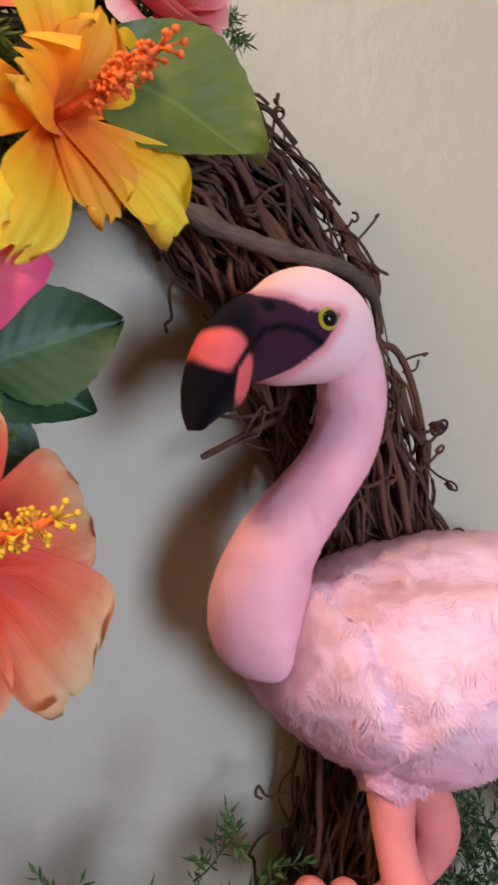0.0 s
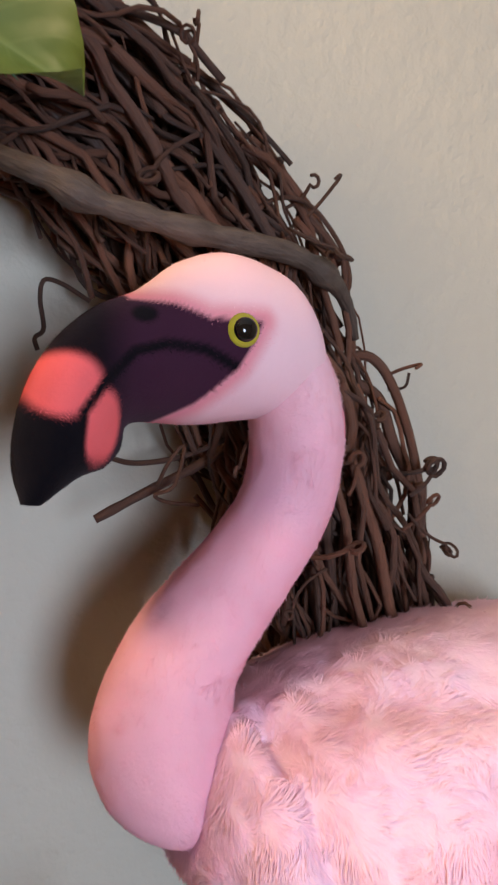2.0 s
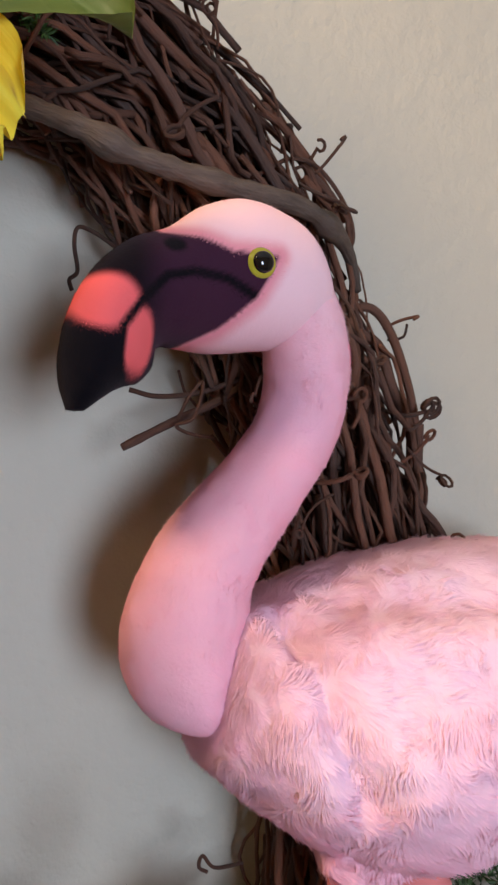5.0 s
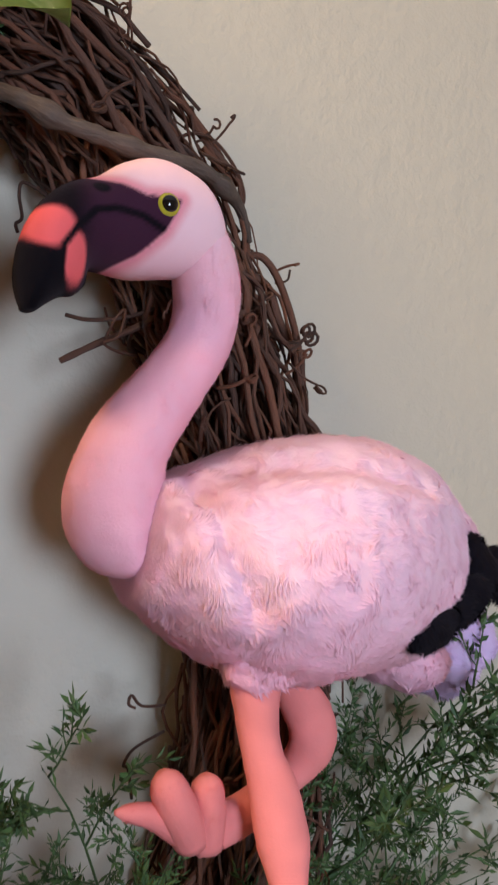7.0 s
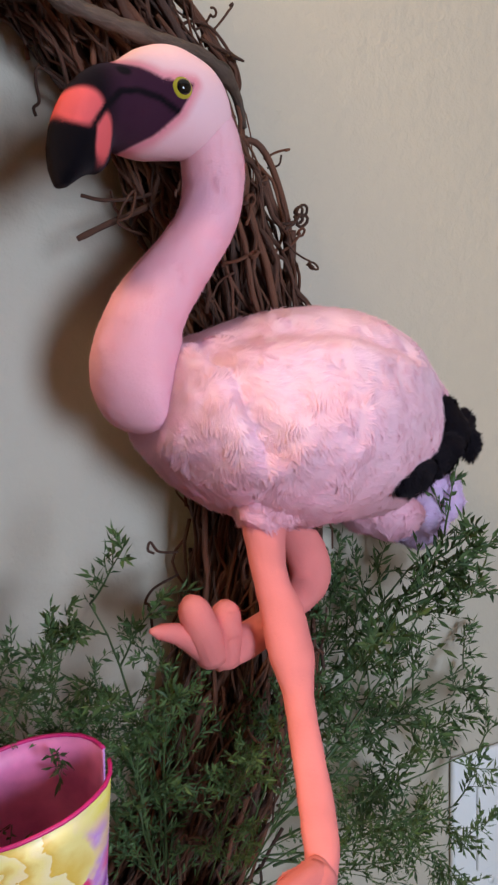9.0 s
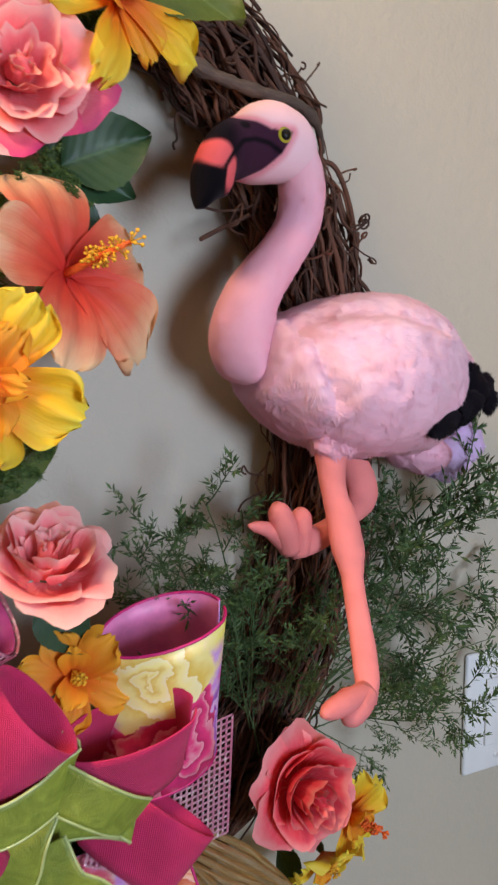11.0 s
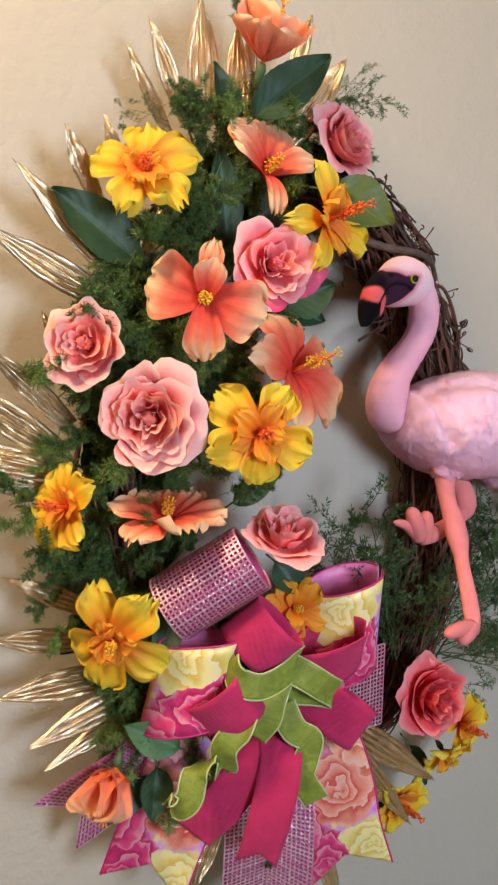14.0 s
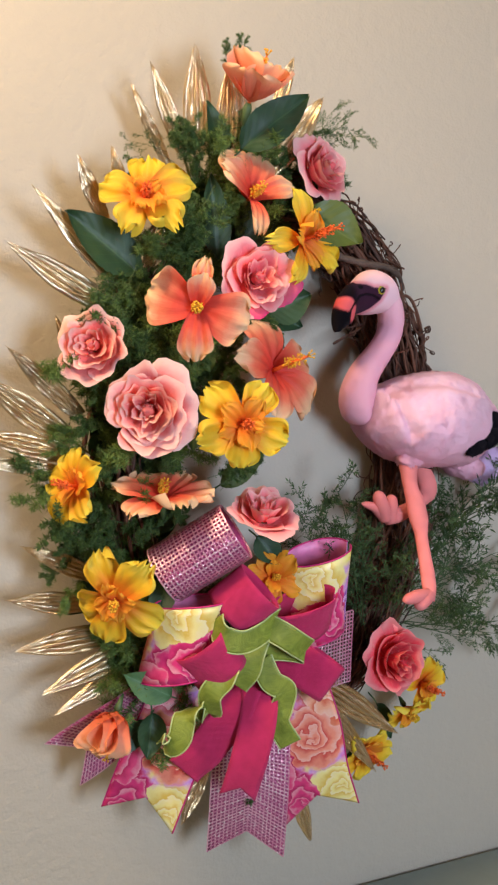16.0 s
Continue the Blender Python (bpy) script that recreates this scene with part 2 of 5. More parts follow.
def mesh_ribbon_material():
    k = Mat("pink_foil_mesh", 0.30, 0.5)
    geo = k.node("ShaderNodeNewGeometry")
    n = k.noise(k.coords("Object"), 320, 2)
    # near-white specks paint the sparkle of the strands into their colour
    k.colour(k.mix(k.ramp(n, [(0.56, (0, 0, 0)), (0.70, (1, 1, 1))]), k.mix(geo.outputs["Random Per Island"], (0.70, 0.22, 0.36), (0.88, 0.48, 0.57)), (0.98, 0.86, 0.84)))
    return k.bump(n, 0.9, 0.0015).m


def sheer_material():
    k = Mat("sheer_pink_film", 0.4)
    k.colour(k.ramp(k.noise(k.coords("Object"), 40, 2), [(0.3, (0.30, 0.030, 0.12)), (0.7, (0.50, 0.070, 0.22))]))
    return k.m


M_FOIL = mesh_ribbon_material()
M_SHEER = sheer_material()
ORANGE = petal_material("coral_hibiscus_petal", [(0.0, (0.66, 0.020, 0.010)), (0.36, (0.80, 0.075, 0.038)), (0.62, (0.87, 0.200, 0.100)), (0.93, (0.92, 0.58, 0.32))], (0.76, 0.06, 0.05), 0.7)
PEACH = petal_material("peach_hibiscus_petal", [(0.0, (0.80, 0.16, 0.05)), (0.40, (0.86, 0.22, 0.11)), (0.70, (0.90, 0.36, 0.20)), (1.0, (0.92, 0.56, 0.32))], (0.84, 0.16, 0.10), 0.6)
YELLOW = petal_material("yellow_hibiscus_petal", [(0.0, (0.84, 0.12, 0.004)), (0.36, (0.88, 0.28, 0.006)), (0.60, (0.90, 0.50, 0.012)), (1.0, (0.90, 0.70, 0.055))], (0.87, 0.28, 0.005), 0.5)
GOLDEN = petal_material("orange_hibiscus_petal", [(0.0, (0.80, 0.10, 0.004)), (0.4, (0.86, 0.22, 0.006)), (1.0, (0.90, 0.42, 0.02))], (0.80, 0.12, 0.004), 0.45)
BLUSH = petal_material("blush_rose_petal", [(0.0, (0.88, 0.20, 0.17)), (0.45, (0.92, 0.19, 0.18)), (0.75, (0.95, 0.28, 0.26)), (1.0, (0.97, 0.62, 0.55))], (0.96, 0.62, 0.56), 0.5, 0.10)
ROSE_PINK = petal_material("pink_rose_petal", [(0.0, (0.88, 0.16, 0.17)), (0.45, (0.93, 0.17, 0.20)), (0.78, (0.95, 0.27, 0.29)), (1.0, (0.97, 0.54, 0.50))], (0.96, 0.60, 0.56), 0.45, 0.10)
ROSE_RIM = petal_material("magenta_rim_rose_petal", [(0.0, (0.86, 0.30, 0.28)), (0.55, (0.85, 0.22, 0.25)), (0.85, (0.80, 0.10, 0.20)), (1.0, (0.72, 0.05, 0.19))], (0.88, 0.40, 0.40), 0.5, 0.12)
ROSE_RED = petal_material("coral_red_rose_petal", [(0.0, (0.70, 0.03, 0.05)), (0.5, (0.80, 0.045, 0.075)), (0.82, (0.88, 0.085, 0.12)), (1.0, (0.93, 0.30, 0.29))], (0.92, 0.48, 0.42), 0.6, 0.15)
PISTIL_Y = plain("yellow_pistil", (0.85, 0.40, 0.02), 0.7, 0.35, 400)
PISTIL_O = plain("orange_pistil", (0.80, 0.13, 0.015), 0.7, 0.3, 400)
LEAF_DARK = leaf_material("dark_leaf", (0.016, 0.045, 0.018), (0.035, 0.085, 0.030), (0.05, 0.11, 0.04), 0.52)
LEAF_MID = leaf_material("mid_green_leaf", (0.055, 0.088, 0.015), (0.095, 0.135, 0.026), (0.12, 0.16, 0.045), 0.5)
LEAF_LIGHT = leaf_material("light_green_leaf", (0.09, 0.19, 0.075), (0.14, 0.26, 0.10), (0.17, 0.29, 0.13), 0.5)
FOL_DARK = foliage_material("dark_foliage", (0.030, 0.068, 0.016), (0.088, 0.155, 0.034))
FOL_BUSH = foliage_material("bush_foliage", (0.032, 0.070, 0.022), (0.075, 0.130, 0.038))
FOL_LIGHT = foliage_material("fern_foliage", (0.060, 0.120, 0.024), (0.150, 0.235, 0.050))

# ---- building ----


def link_mesh(name, bm, mat, smooth=True):
    me = bpy.data.meshes.new(name)
    bm.to_mesh(me)
    bm.free()
    for m in mat if isinstance(mat, (list, tuple)) else [mat]:
        me.materials.append(m)
    if smooth:
        me.polygons.foreach_set("use_smooth", [True] * len(me.polygons))
    return new(name, me)


def part(name, bm, mat, parent, label="", m=None, smooth=True):
    ob = link_mesh(name, bm, mat, smooth)
    ob.parent = parent
    if m is not None:
        ob.matrix_basis = m
    return tagged(ob, label) if label else ob


def share(name, me, parent, m):
    ob = new(name, me)
    ob.parent = parent
    ob.matrix_basis = m
    return ob


def thing(name, label, category, m=None, group="", kind=""):
    ob = new(name)
    ob.empty_display_size = 0.02
    if m is not None:
        ob.matrix_basis = m
    return tagged(ob, label, category, group, kind)


def box(bm, x0, x1, y0, y1, z0, z1, bevel=0.0):
    r = bmesh.ops.create_cube(bm, size=1.0)
    bmesh.ops.transform(bm, matrix=Matrix.Translation(((x0 + x1) / 2, (y0 + y1) / 2, (z0 + z1) / 2)) @ Matrix.Diagonal((x1 - x0, y1 - y0, z1 - z0, 1)), verts=r["verts"])
    if bevel:
        es = list({e for v in r["verts"] for e in v.link_edges})
        bmesh.ops.bevel(bm, geom=es, offset=bevel, segments=3, affect="EDGES", profile=0.5)
    return bm


def box_bm(*a, bevel=0.0):
    return box(bmesh.new(), *a, bevel=bevel)


def spline(pts, n):
    """n + 1 points along a smooth curve through pts (any dimension)."""
    p = np.array(pts, float)
    if len(p) == 2:
        return [p[0] + (p[1] - p[0]) * i / n for i in range(n + 1)]
    p = np.vstack([2 * p[0] - p[1], p, 2 * p[-1] - p[-2]])
    out, segs = [], len(p) - 3
    for i in range(n + 1):
        f = min(i / n * segs, segs - 1e-6)
        k, t = int(f), f - int(f)
        a, b, c, d = p[k], p[k + 1], p[k + 2], p[k + 3]
        out.append(0.5 * (2 * b + (c - a) * t + (2 * a - 5 * b + 4 * c - d) * t * t + (3 * b - a - 3 * c + d) * t ** 3))
    return out


def grid_faces(bm, rows, uv=None, uvs=None, wrap=False, mat=0):
    """Faces between rows of vertices; uvs in the same layout."""
    faces = []
    for i in range(len(rows) - 1):
        n = len(rows[i])
        for j in range(n if wrap else n - 1):
            q = (j + 1) % n
            try:
                f = bm.faces.new((rows[i][j], rows[i][q], rows[i + 1][q], rows[i + 1][j]))
            except ValueError:
                continue
            f.smooth, f.material_index = True, mat
            if uv is not None:
                jj = j + 1
                for lo, val in zip(f.loops, (uvs(i, j), uvs(i, jj), uvs(i + 1, jj), uvs(i + 1, j))):
                    lo[uv].uv = val
            faces.append(f)
    return faces


def tube(bm, pts, radii, sides=6, wob=0.0):
    """A round, closed tube through pts; uv runs round and along it in metres."""
    uv = bm.loops.layers.uv.verify()
    pts = [Vector(p) for p in pts]
    up, rows, run = Vector((0.3, 0.9, 0.2)), [], [0.0]
    for i, p in enumerate(pts):
        t = (pts[min(i + 1, len(pts) - 1)] - pts[max(i - 1, 0)]).normalized()
        a = t.cross(up)
        a = a.normalized() if a.length > 1e-4 else Vector((1, 0, 0))
        b = t.cross(a)
        r = radii[i] if isinstance(radii, (list, tuple)) else radii
        if wob:
            r *= 1 + wob * noise.noise(p * 160)
        rows.append([bm.verts.new(p + (a * math.cos(k * math.tau / sides) + b * math.sin(k * math.tau / sides)) * r) for k in range(sides)])
        if i:
            run.append(run[-1] + (p - pts[i - 1]).length)
    off = random.random() * 5
    grid_faces(bm, rows, uv, lambda i, j: (j / sides, run[i] + off), wrap=True)
    bm.faces.new(rows[0][::-1])
    bm.faces.new(rows[-1])
    return bm


def blob(bm, c, r, seed=0, rough=0.0, sub=2):
    res = bmesh.ops.create_icosphere(bm, subdivisions=sub, radius=1.0)
    for v in res["verts"]:
        s = 1 + rough * noise.noise(v.co * 2.5 + Vector((seed, 0, 0)))
        v.co = Vector(c) + Vector((v.co.x * r[0], v.co.y * r[1], v.co.z * r[2])) * s
    return bm


def axis(centre, yaw, pitch, roll=0.0):
    """A pose whose z axis points out of the wall, turned by yaw to the right and lifted by pitch."""
    a, b = radians(yaw), radians(pitch)
    n = Vector((math.sin(a) * math.cos(b), -math.cos(a) * math.cos(b), math.sin(b)))
    side = Vector((math.cos(a), math.sin(a), 0))
    up = n.cross(side)
    m = Matrix((side, up, n)).transposed().to_4x4()
    return Matrix.Translation(centre) @ m @ Matrix.Rotation(radians(roll), 4, "Z")


# ---- the room ----
tagged(link_mesh("wall_north", box_bm(-2.2, 1.3, 0.0, 0.12, 0.0, 2.5), M_WALL, False), "beige painted wall with a fine orange-peel texture", "wall", kind="structure")
tagged(link_mesh("floor", box_bm(-2.2, 1.3, -1.6, 0.12, -0.08, 0.0), M_FLOOR, False), "plain brown wooden floor of the room", "floor", kind="structure")
tagged(link_mesh("ceiling", box_bm(-2.2, 1.3, -1.6, 0.12, 2.5, 2.6), M_TRIM, False), "plain white painted ceiling of the room", "ceiling", kind="structure")
tagged(link_mesh("wall_west", box_bm(-2.32, -2.2, -1.6, 0.12, 0.0, 2.5), M_WALL, False), "beige painted side wall", "wall", kind="structure")
tagged(link_mesh("wall_east", box_bm(1.3, 1.42, -1.6, 0.12, 0.0, 2.5), M_TAN, False), "tan painted side wall", "wall", kind="structure")
bm = bmesh.new()
for x0, x1, z0, z1 in ((-2.32, -0.24, 0, 2.5), (0.16, 1.42, 0, 2.5), (-0.24, 0.16, 0, 1.16), (-0.24, 0.16, 1.70, 2.5)):
    box(bm, x0, x1, -1.72, -1.6, z0, z1)
tagged(link_mesh("wall_south", bm, M_TAN, False), "tan painted wall with a small window opening", "wall", kind="structure")

# the table whose back edge meets the wall
table = thing("console_table", "grey-green painted table standing against the wall", "table", pose(-0.1, -0.26, 0))
part("tabletop", box_bm(-0.95, 0.95, -0.235, 0.252, 0.722, 0.757, bevel=0.004), M_TABLE, table)
part("apron", box_bm(-0.88, 0.88, -0.19, 0.21, 0.63, 0.721), M_TABLE, table)
for x in (-0.86, 0.86):
    for y in (-0.17, 0.19):
        part("leg", box_bm(x - 0.024, x + 0.024, y - 0.024, y + 0.024, 0.0, 0.63, bevel=0.004), M_TABLE, table)

# the cover plate on the wall
plate = thing("wall_plate", "white plastic cover plate with a flat rocker on the wall", "wall plate", pose(0.293, 0, 1.0575))
part("cover", box_bm(-0.040, 0.040, -0.0065, -0.0005, -0.0605, 0.0605, bevel=0.003), M_WHITE, plate)
part("rocker", box_bm(-0.0165, 0.0165, -0.0095, -0.0068, -0.0335, 0.0335, bevel=0.001), M_WHITE, plate)
for z in (-0.046, 0.046):
    part("screw", tube(bmesh.new(), [(0, -0.0078, z), (0, -0.006, z)], 0.003, 10), M_WHITE, plate)

# ---- the grapevine wreath ----
RX, RZ, CX, CZ = 0.183, 0.302, -0.130, 1.338
wreath = thing("grapevine_wreath", "oval wreath of twisted brown grapevine twigs hanging on the wall", "wreath", pose(CX, 0, CZ))


def ring_point(a, across, out):
    """A point of the oval ring: angle from the right, offset across the band, distance from the wall."""
    return Vector(((RX + across) * math.cos(a), -out, (RZ + across) * math.sin(a)))


def twig_path(rng, a0, span, n=22, band=0.043):
    s1, s2, ph = rng.uniform(-0.76 * band, band), rng.uniform(-0.76 * band, band), rng.uniform(0, 9)
    o1, o2 = rng.uniform(0.008, 0.068), rng.uniform(0.008, 0.068)
    pts = []
    for i in range(n + 1):
        f = i / n
        e = f * f * (3 - 2 * f)
        across = s1 + (s2 - s1) * e + 0.006 * math.sin(ph + f * 9)
        room = 0.040 * math.sqrt(max(0.05, 1 - (across / 0.056) ** 2))
        out = 0.040 + (o1 + (o2 - o1) * e - 0.040) * room / 0.034 + 0.004 * math.sin(2 * ph + f * 11)
        p = ring_point(a0 + span * f, across, max(0.006, out))
        pts.append(p + Vector((noise.noise(p * 45 + Vector((ph, 0, 0))), 0.5 * noise.noise(p * 45 + Vector((0, ph, 0))), noise.noise(p * 45))) * 0.0060)
    return pts


rng = random.Random(4)
for i in range(290):
    a0 = rng.uniform(-1.3, 1.40)
    r0 = rng.choice((0.0006, 0.0007, 0.0009, 0.0010, 0.0012, 0.0016, 0.0022))
    pts = twig_path(rng, a0, rng.uniform(0.30, 0.95) * rng.choice((1, -1)))
    rad = [r0 * (1 - 0.45 * k / 22) for k in range(23)]
    part("twig", tube(bmesh.new(), pts, rad, 6, 0.35), M_BARK, wreath)
bm = bmesh.new()
for i in range(170):
    tube(bm, twig_path(rng, rng.uniform(0, math.tau), rng.uniform(0.8, 2.0), 24), rng.uniform(0.0012, 0.0026), 5)
for i in range(460):
    tube(bm, twig_path(rng, rng.uniform(-1.5, 1.4), rng.uniform(0.25, 0.8), 14, 0.044), rng.uniform(0.0006, 0.0016), 5)
for i in range(260):
    tube(bm, twig_path(rng, rng.uniform(-1.2, 1.4), rng.uniform(0.2, 0.6) * rng.choice((1, -1)), 12, 0.043), rng.uniform(0.0005, 0.0010), 4)
tagged(part("vine_mass", bm, M_BARK, wreath), kind="stuff")


def local(p):
    return (p[0] - CX, p[1], p[2] - CZ)


def curl(start, way, length, coil, turns, rng):
    """A tendril that leaves its twig along way and winds up at the end."""
    p, d = Vector(start), Vector(way).normalized()
    side = d.cross(Vector((rng.uniform(-1, 1), rng.uniform(-1.5, -0.2), rng.uniform(-1, 1)))).normalized()
    other = d.cross(side)
    pts = []
    for i in range(9):
        f = i / 8
        pts.append(p + d * length * f + side * length * 0.18 * math.sin(f * 2.6))
    end = pts[-1]
    for i in range(1, int(turns * 9)):
        a, r = i / 9 * math.tau, coil * (1 - 0.55 * i / (turns * 9))
        pts.append(end + side * (math.sin(a) * r) + d * ((1 - math.cos(a)) * r) + other * (i * coil * 0.05))
    return pts


rng = random.Random(11)
for i in range(92):
    a = rng.uniform(-0.9, 1.25)
    edge = rng.random() < 0.45
    s = ring_point(a, rng.uniform(0.015, 0.038) if edge else rng.uniform(-0.035, 0.04), rng.uniform(0.03, 0.06) if edge else 0.075)
    d = Vector((math.cos(a) + rng.uniform(-0.7, 0.7), rng.uniform(-0.7, 0.1), math.sin(a) + rng.uniform(-0.7, 0.7)))
    if not edge:
        d = Vector((rng.uniform(-1, 1), -0.25, rng.uniform(-1, 1)))
    pts = curl(s, d, rng.uniform(0.008, 0.022), rng.uniform(0.0016, 0.0044), rng.uniform(0.7, 2.2), rng)
    part("tendril", tube(bmesh.new(), pts, rng.uniform(0.0006, 0.0010), 5), M_BARK, wreath)

# the thick branch above the flamingo's head, the cut stick and the long loose tendrils
branch = [(-0.1029, -0.0680, 1.5960), (-0.0867, -0.0740, 1.5900), (-0.0747, -0.0800, 1.5847), (-0.0621, -0.0820, 1.5791), (-0.0411, -0.0820, 1.5748), (-0.0196, -0.0800, 1.5726), (0.0065, -0.0760, 1.5712), (0.0247, -0.0680, 1.5670), (0.0386, -0.0580, 1.5605), (0.0479, -0.0500, 1.5476)]
pts = [local(p) for p in spline(branch, 120)]
rad = [(0.0038 + 0.0020 * math.exp(-((k - 34) / 6) ** 2) + 0.0012 * math.exp(-((k - 60) / 3) ** 2) + 0.0012 * math.exp(-((k - 92) / 4) ** 2)) * (1 - 0.55 * max(0, (k - 92) / 28)) for k in range(121)]
part("branch", tube(bmesh.new(), pts, rad, 16, 0.22), M_BRANCH, wreath, "thick grey-brown knotted branch")
stick = [(-0.0514, -0.0500, 1.4790), (-0.0342, -0.0500, 1.4881), (-0.0073, -0.0460, 1.5013), (0.0106, -0.0400, 1.5145)]
part("stick", tube(bmesh.new(), [local(p) for p in spline(stick, 16)], 0.0017, 7, 0.3), M_BARK, wreath, "cut thin brown stick")
LOOSE = [
    ([(-0.0069, -0.0640, 1.5833), (0.0013, -0.0620, 1.5890), (0.0107, -0.0600, 1.5945), (0.0214, -0.0600, 1.5936), (0.0305, -0.0600, 1.5860), (0.0373, -0.0600, 1.5760), (0.0395, -0.0600, 1.5664), (0.0376, -0.0580, 1.5599)], 0.0009),
    ([(-0.0550, -0.0500, 1.5531), (-0.0644, -0.0520, 1.5577), (-0.0712, -0.0550, 1.5581), (-0.0724, -0.0550, 1.5516), (-0.0710, -0.0550, 1.5422), (-0.0738, -0.0550, 1.5389), (-0.0728, -0.0550, 1.5350)], 0.0008),
    ([(-0.0542, -0.0500, 1.5540), (-0.0597, -0.0520, 1.5695), (-0.0679, -0.0520, 1.5814)], 0.0011),
    ([(-0.0273, -0.0500, 1.5563), (-0.0476, -0.0500, 1.5629), (-0.0662, -0.0520, 1.5752), (-0.0748, -0.0500, 1.5851)], 0.0009),
    ([(-0.0492, -0.0500, 1.5008), (-0.0392, -0.0550, 1.4985), (-0.0216, -0.0550, 1.5013), (0.0026, -0.0500, 1.5105)], 0.0010),
    ([(-0.0303, -0.0520, 1.4908), (-0.0272, -0.0560, 1.4995), (-0.0220, -0.0560, 1.5047), (-0.0265, -0.0600, 1.4912), (-0.0329, -0.0580, 1.4878), (-0.0267, -0.0550, 1.4850), (-0.0141, -0.0500, 1.4836)], 0.0007),
    ([(0.0636, -0.0450, 1.5336), (0.0693, -0.0500, 1.5370), (0.0766, -0.0520, 1.5391), (0.0727, -0.0550, 1.5371)], 0.0007),
    ([(0.0660, -0.0450, 1.5288), (0.0707, -0.0500, 1.5300), (0.0714, -0.0520, 1.5354)], 0.0006),
    ([(0.0002, -0.0500, 1.6168), (0.0030, -0.0500, 1.6199), (0.0061, -0.0520, 1.6161), (0.0087, -0.0530, 1.6126), (0.0067, -0.0530, 1.6149)], 0.0008),
    ([(0.0062, -0.0500, 1.6080), (0.0141, -0.0520, 1.6111), (0.0122, -0.0500, 1.6053), (0.0122, -0.0480, 1.6006)], 0.0009),
    ([(0.0434, -0.0450, 1.5402), (0.0557, -0.0500, 1.5404), (0.0674, -0.0500, 1.5256), (0.0811, -0.0450, 1.4943), (0.0885, -0.0400, 1.4526), (0.0942, -0.0350, 1.4260)], 0.0020),
    ([(0.0429, -0.0500, 1.5322), (0.0584, -0.0500, 1.5253), (0.0657, -0.0500, 1.5081), (0.0790, -0.0450, 1.4882), (0.0821, -0.0400, 1.4612), (0.0890, -0.0350, 1.4306)], 0.0024),
    ([(0.0060, -0.0400, 1.3113), (-0.0079, -0.0450, 1.3139), (-0.0134, -0.0460, 1.3198), (-0.0149, -0.0460, 1.3157), (-0.0117, -0.0470, 1.3136)], 0.0008),
    ([(0.0060, -0.0400, 1.2985), (-0.0115, -0.0450, 1.2939), (-0.0173, -0.0460, 1.2871), (-0.0153, -0.0470, 1.2851), (-0.0127, -0.0450, 1.2701)], 0.0008),
    ([(0.0890, -0.0400, 1.4493), (0.0883, -0.0460, 1.4536), (0.0840, -0.0480, 1.4508), (0.0897, -0.0460, 1.4505)], 0.0013),
]
for pts, r in LOOSE:
    part("tendril", tube(bmesh.new(), [local(p) for p in spline(pts, 26)], r, 6), M_BARK, wreath)

# ---- the plush flamingo: one mesh ----
fb = bmesh.new()
dye = fb.verts.layers.float_color.new("dye")
PINK, LIGHT, LILAC_SHADE = Vector((0.97, 0.47, 0.56)), Vector((0.98, 0.69, 0.79)), Vector((0.74, 0.55, 0.78))
LEG, PLUM, BLACK, SALMON, SKULL = Vector((0.90, 0.28, 0.26)), Vector((0.050, 0.016, 0.034)), Vector((0.006, 0.005, 0.007)), Vector((0.88, 0.150, 0.155)), Vector((0.97, 0.64, 0.68))


def smooth(a, b, x):
    t = min(1, max(0, (x - a) / (b - a)))
    return t * t * (3 - 2 * t)


def loft(secs, n, sides, paint, fuzz=0.0, power=1.0, mat=0, sew=False):
    """Closed skin through oval sections (centre x, y, z, half-height as x, z, half-depth)."""
    rows = []
    for s in spline(secs, n):
        c, t, d = Vector(s[:3]), Vector((s[3], 0, s[4])), s[5]
        row = []
        for k in range(sides):
            a = k / sides * math.tau
            ca, sa = math.cos(a), math.sin(a)
            p = c + t * ca + Vector((0, -1, 0)) * d * (math.copysign(abs(sa) ** power, sa))
            if fuzz:
                q = Vector((p.x * 34 + 0.6 * noise.noise(p * 30), p.y * 34, p.z * 36))
                p += (p - c).normalized() * fuzz * (0.9 * noise.noise(q) + 0.7 * (0.35 - abs(noise.noise(q * 1.9))) + 0.3 * noise.noise(q * 5.0))
                if sew:
                    p += (p - c).normalized() * sewn(p)
            v = fb.verts.new(p)
            v[dye] = (*paint(p), 1)
            row.append(v)
        rows.append(row)
    grid_faces(fb, rows, wrap=True, mat=mat)
    fb.faces.new(rows[0][::-1]).material_index = mat
    fb.faces.new(rows[-1]).material_index = mat
    return rows


SEAM = [Vector(q) for q in ((-0.0098, 1.4200), (-0.0065, 1.4069), (-0.0032, 1.3892), (0.0035, 1.3755))]
FOLD = [Vector(q) for q in ((-0.0098, 1.4200), (0.0125, 1.4298), (0.0507, 1.4306), (0.0904, 1.4212))]


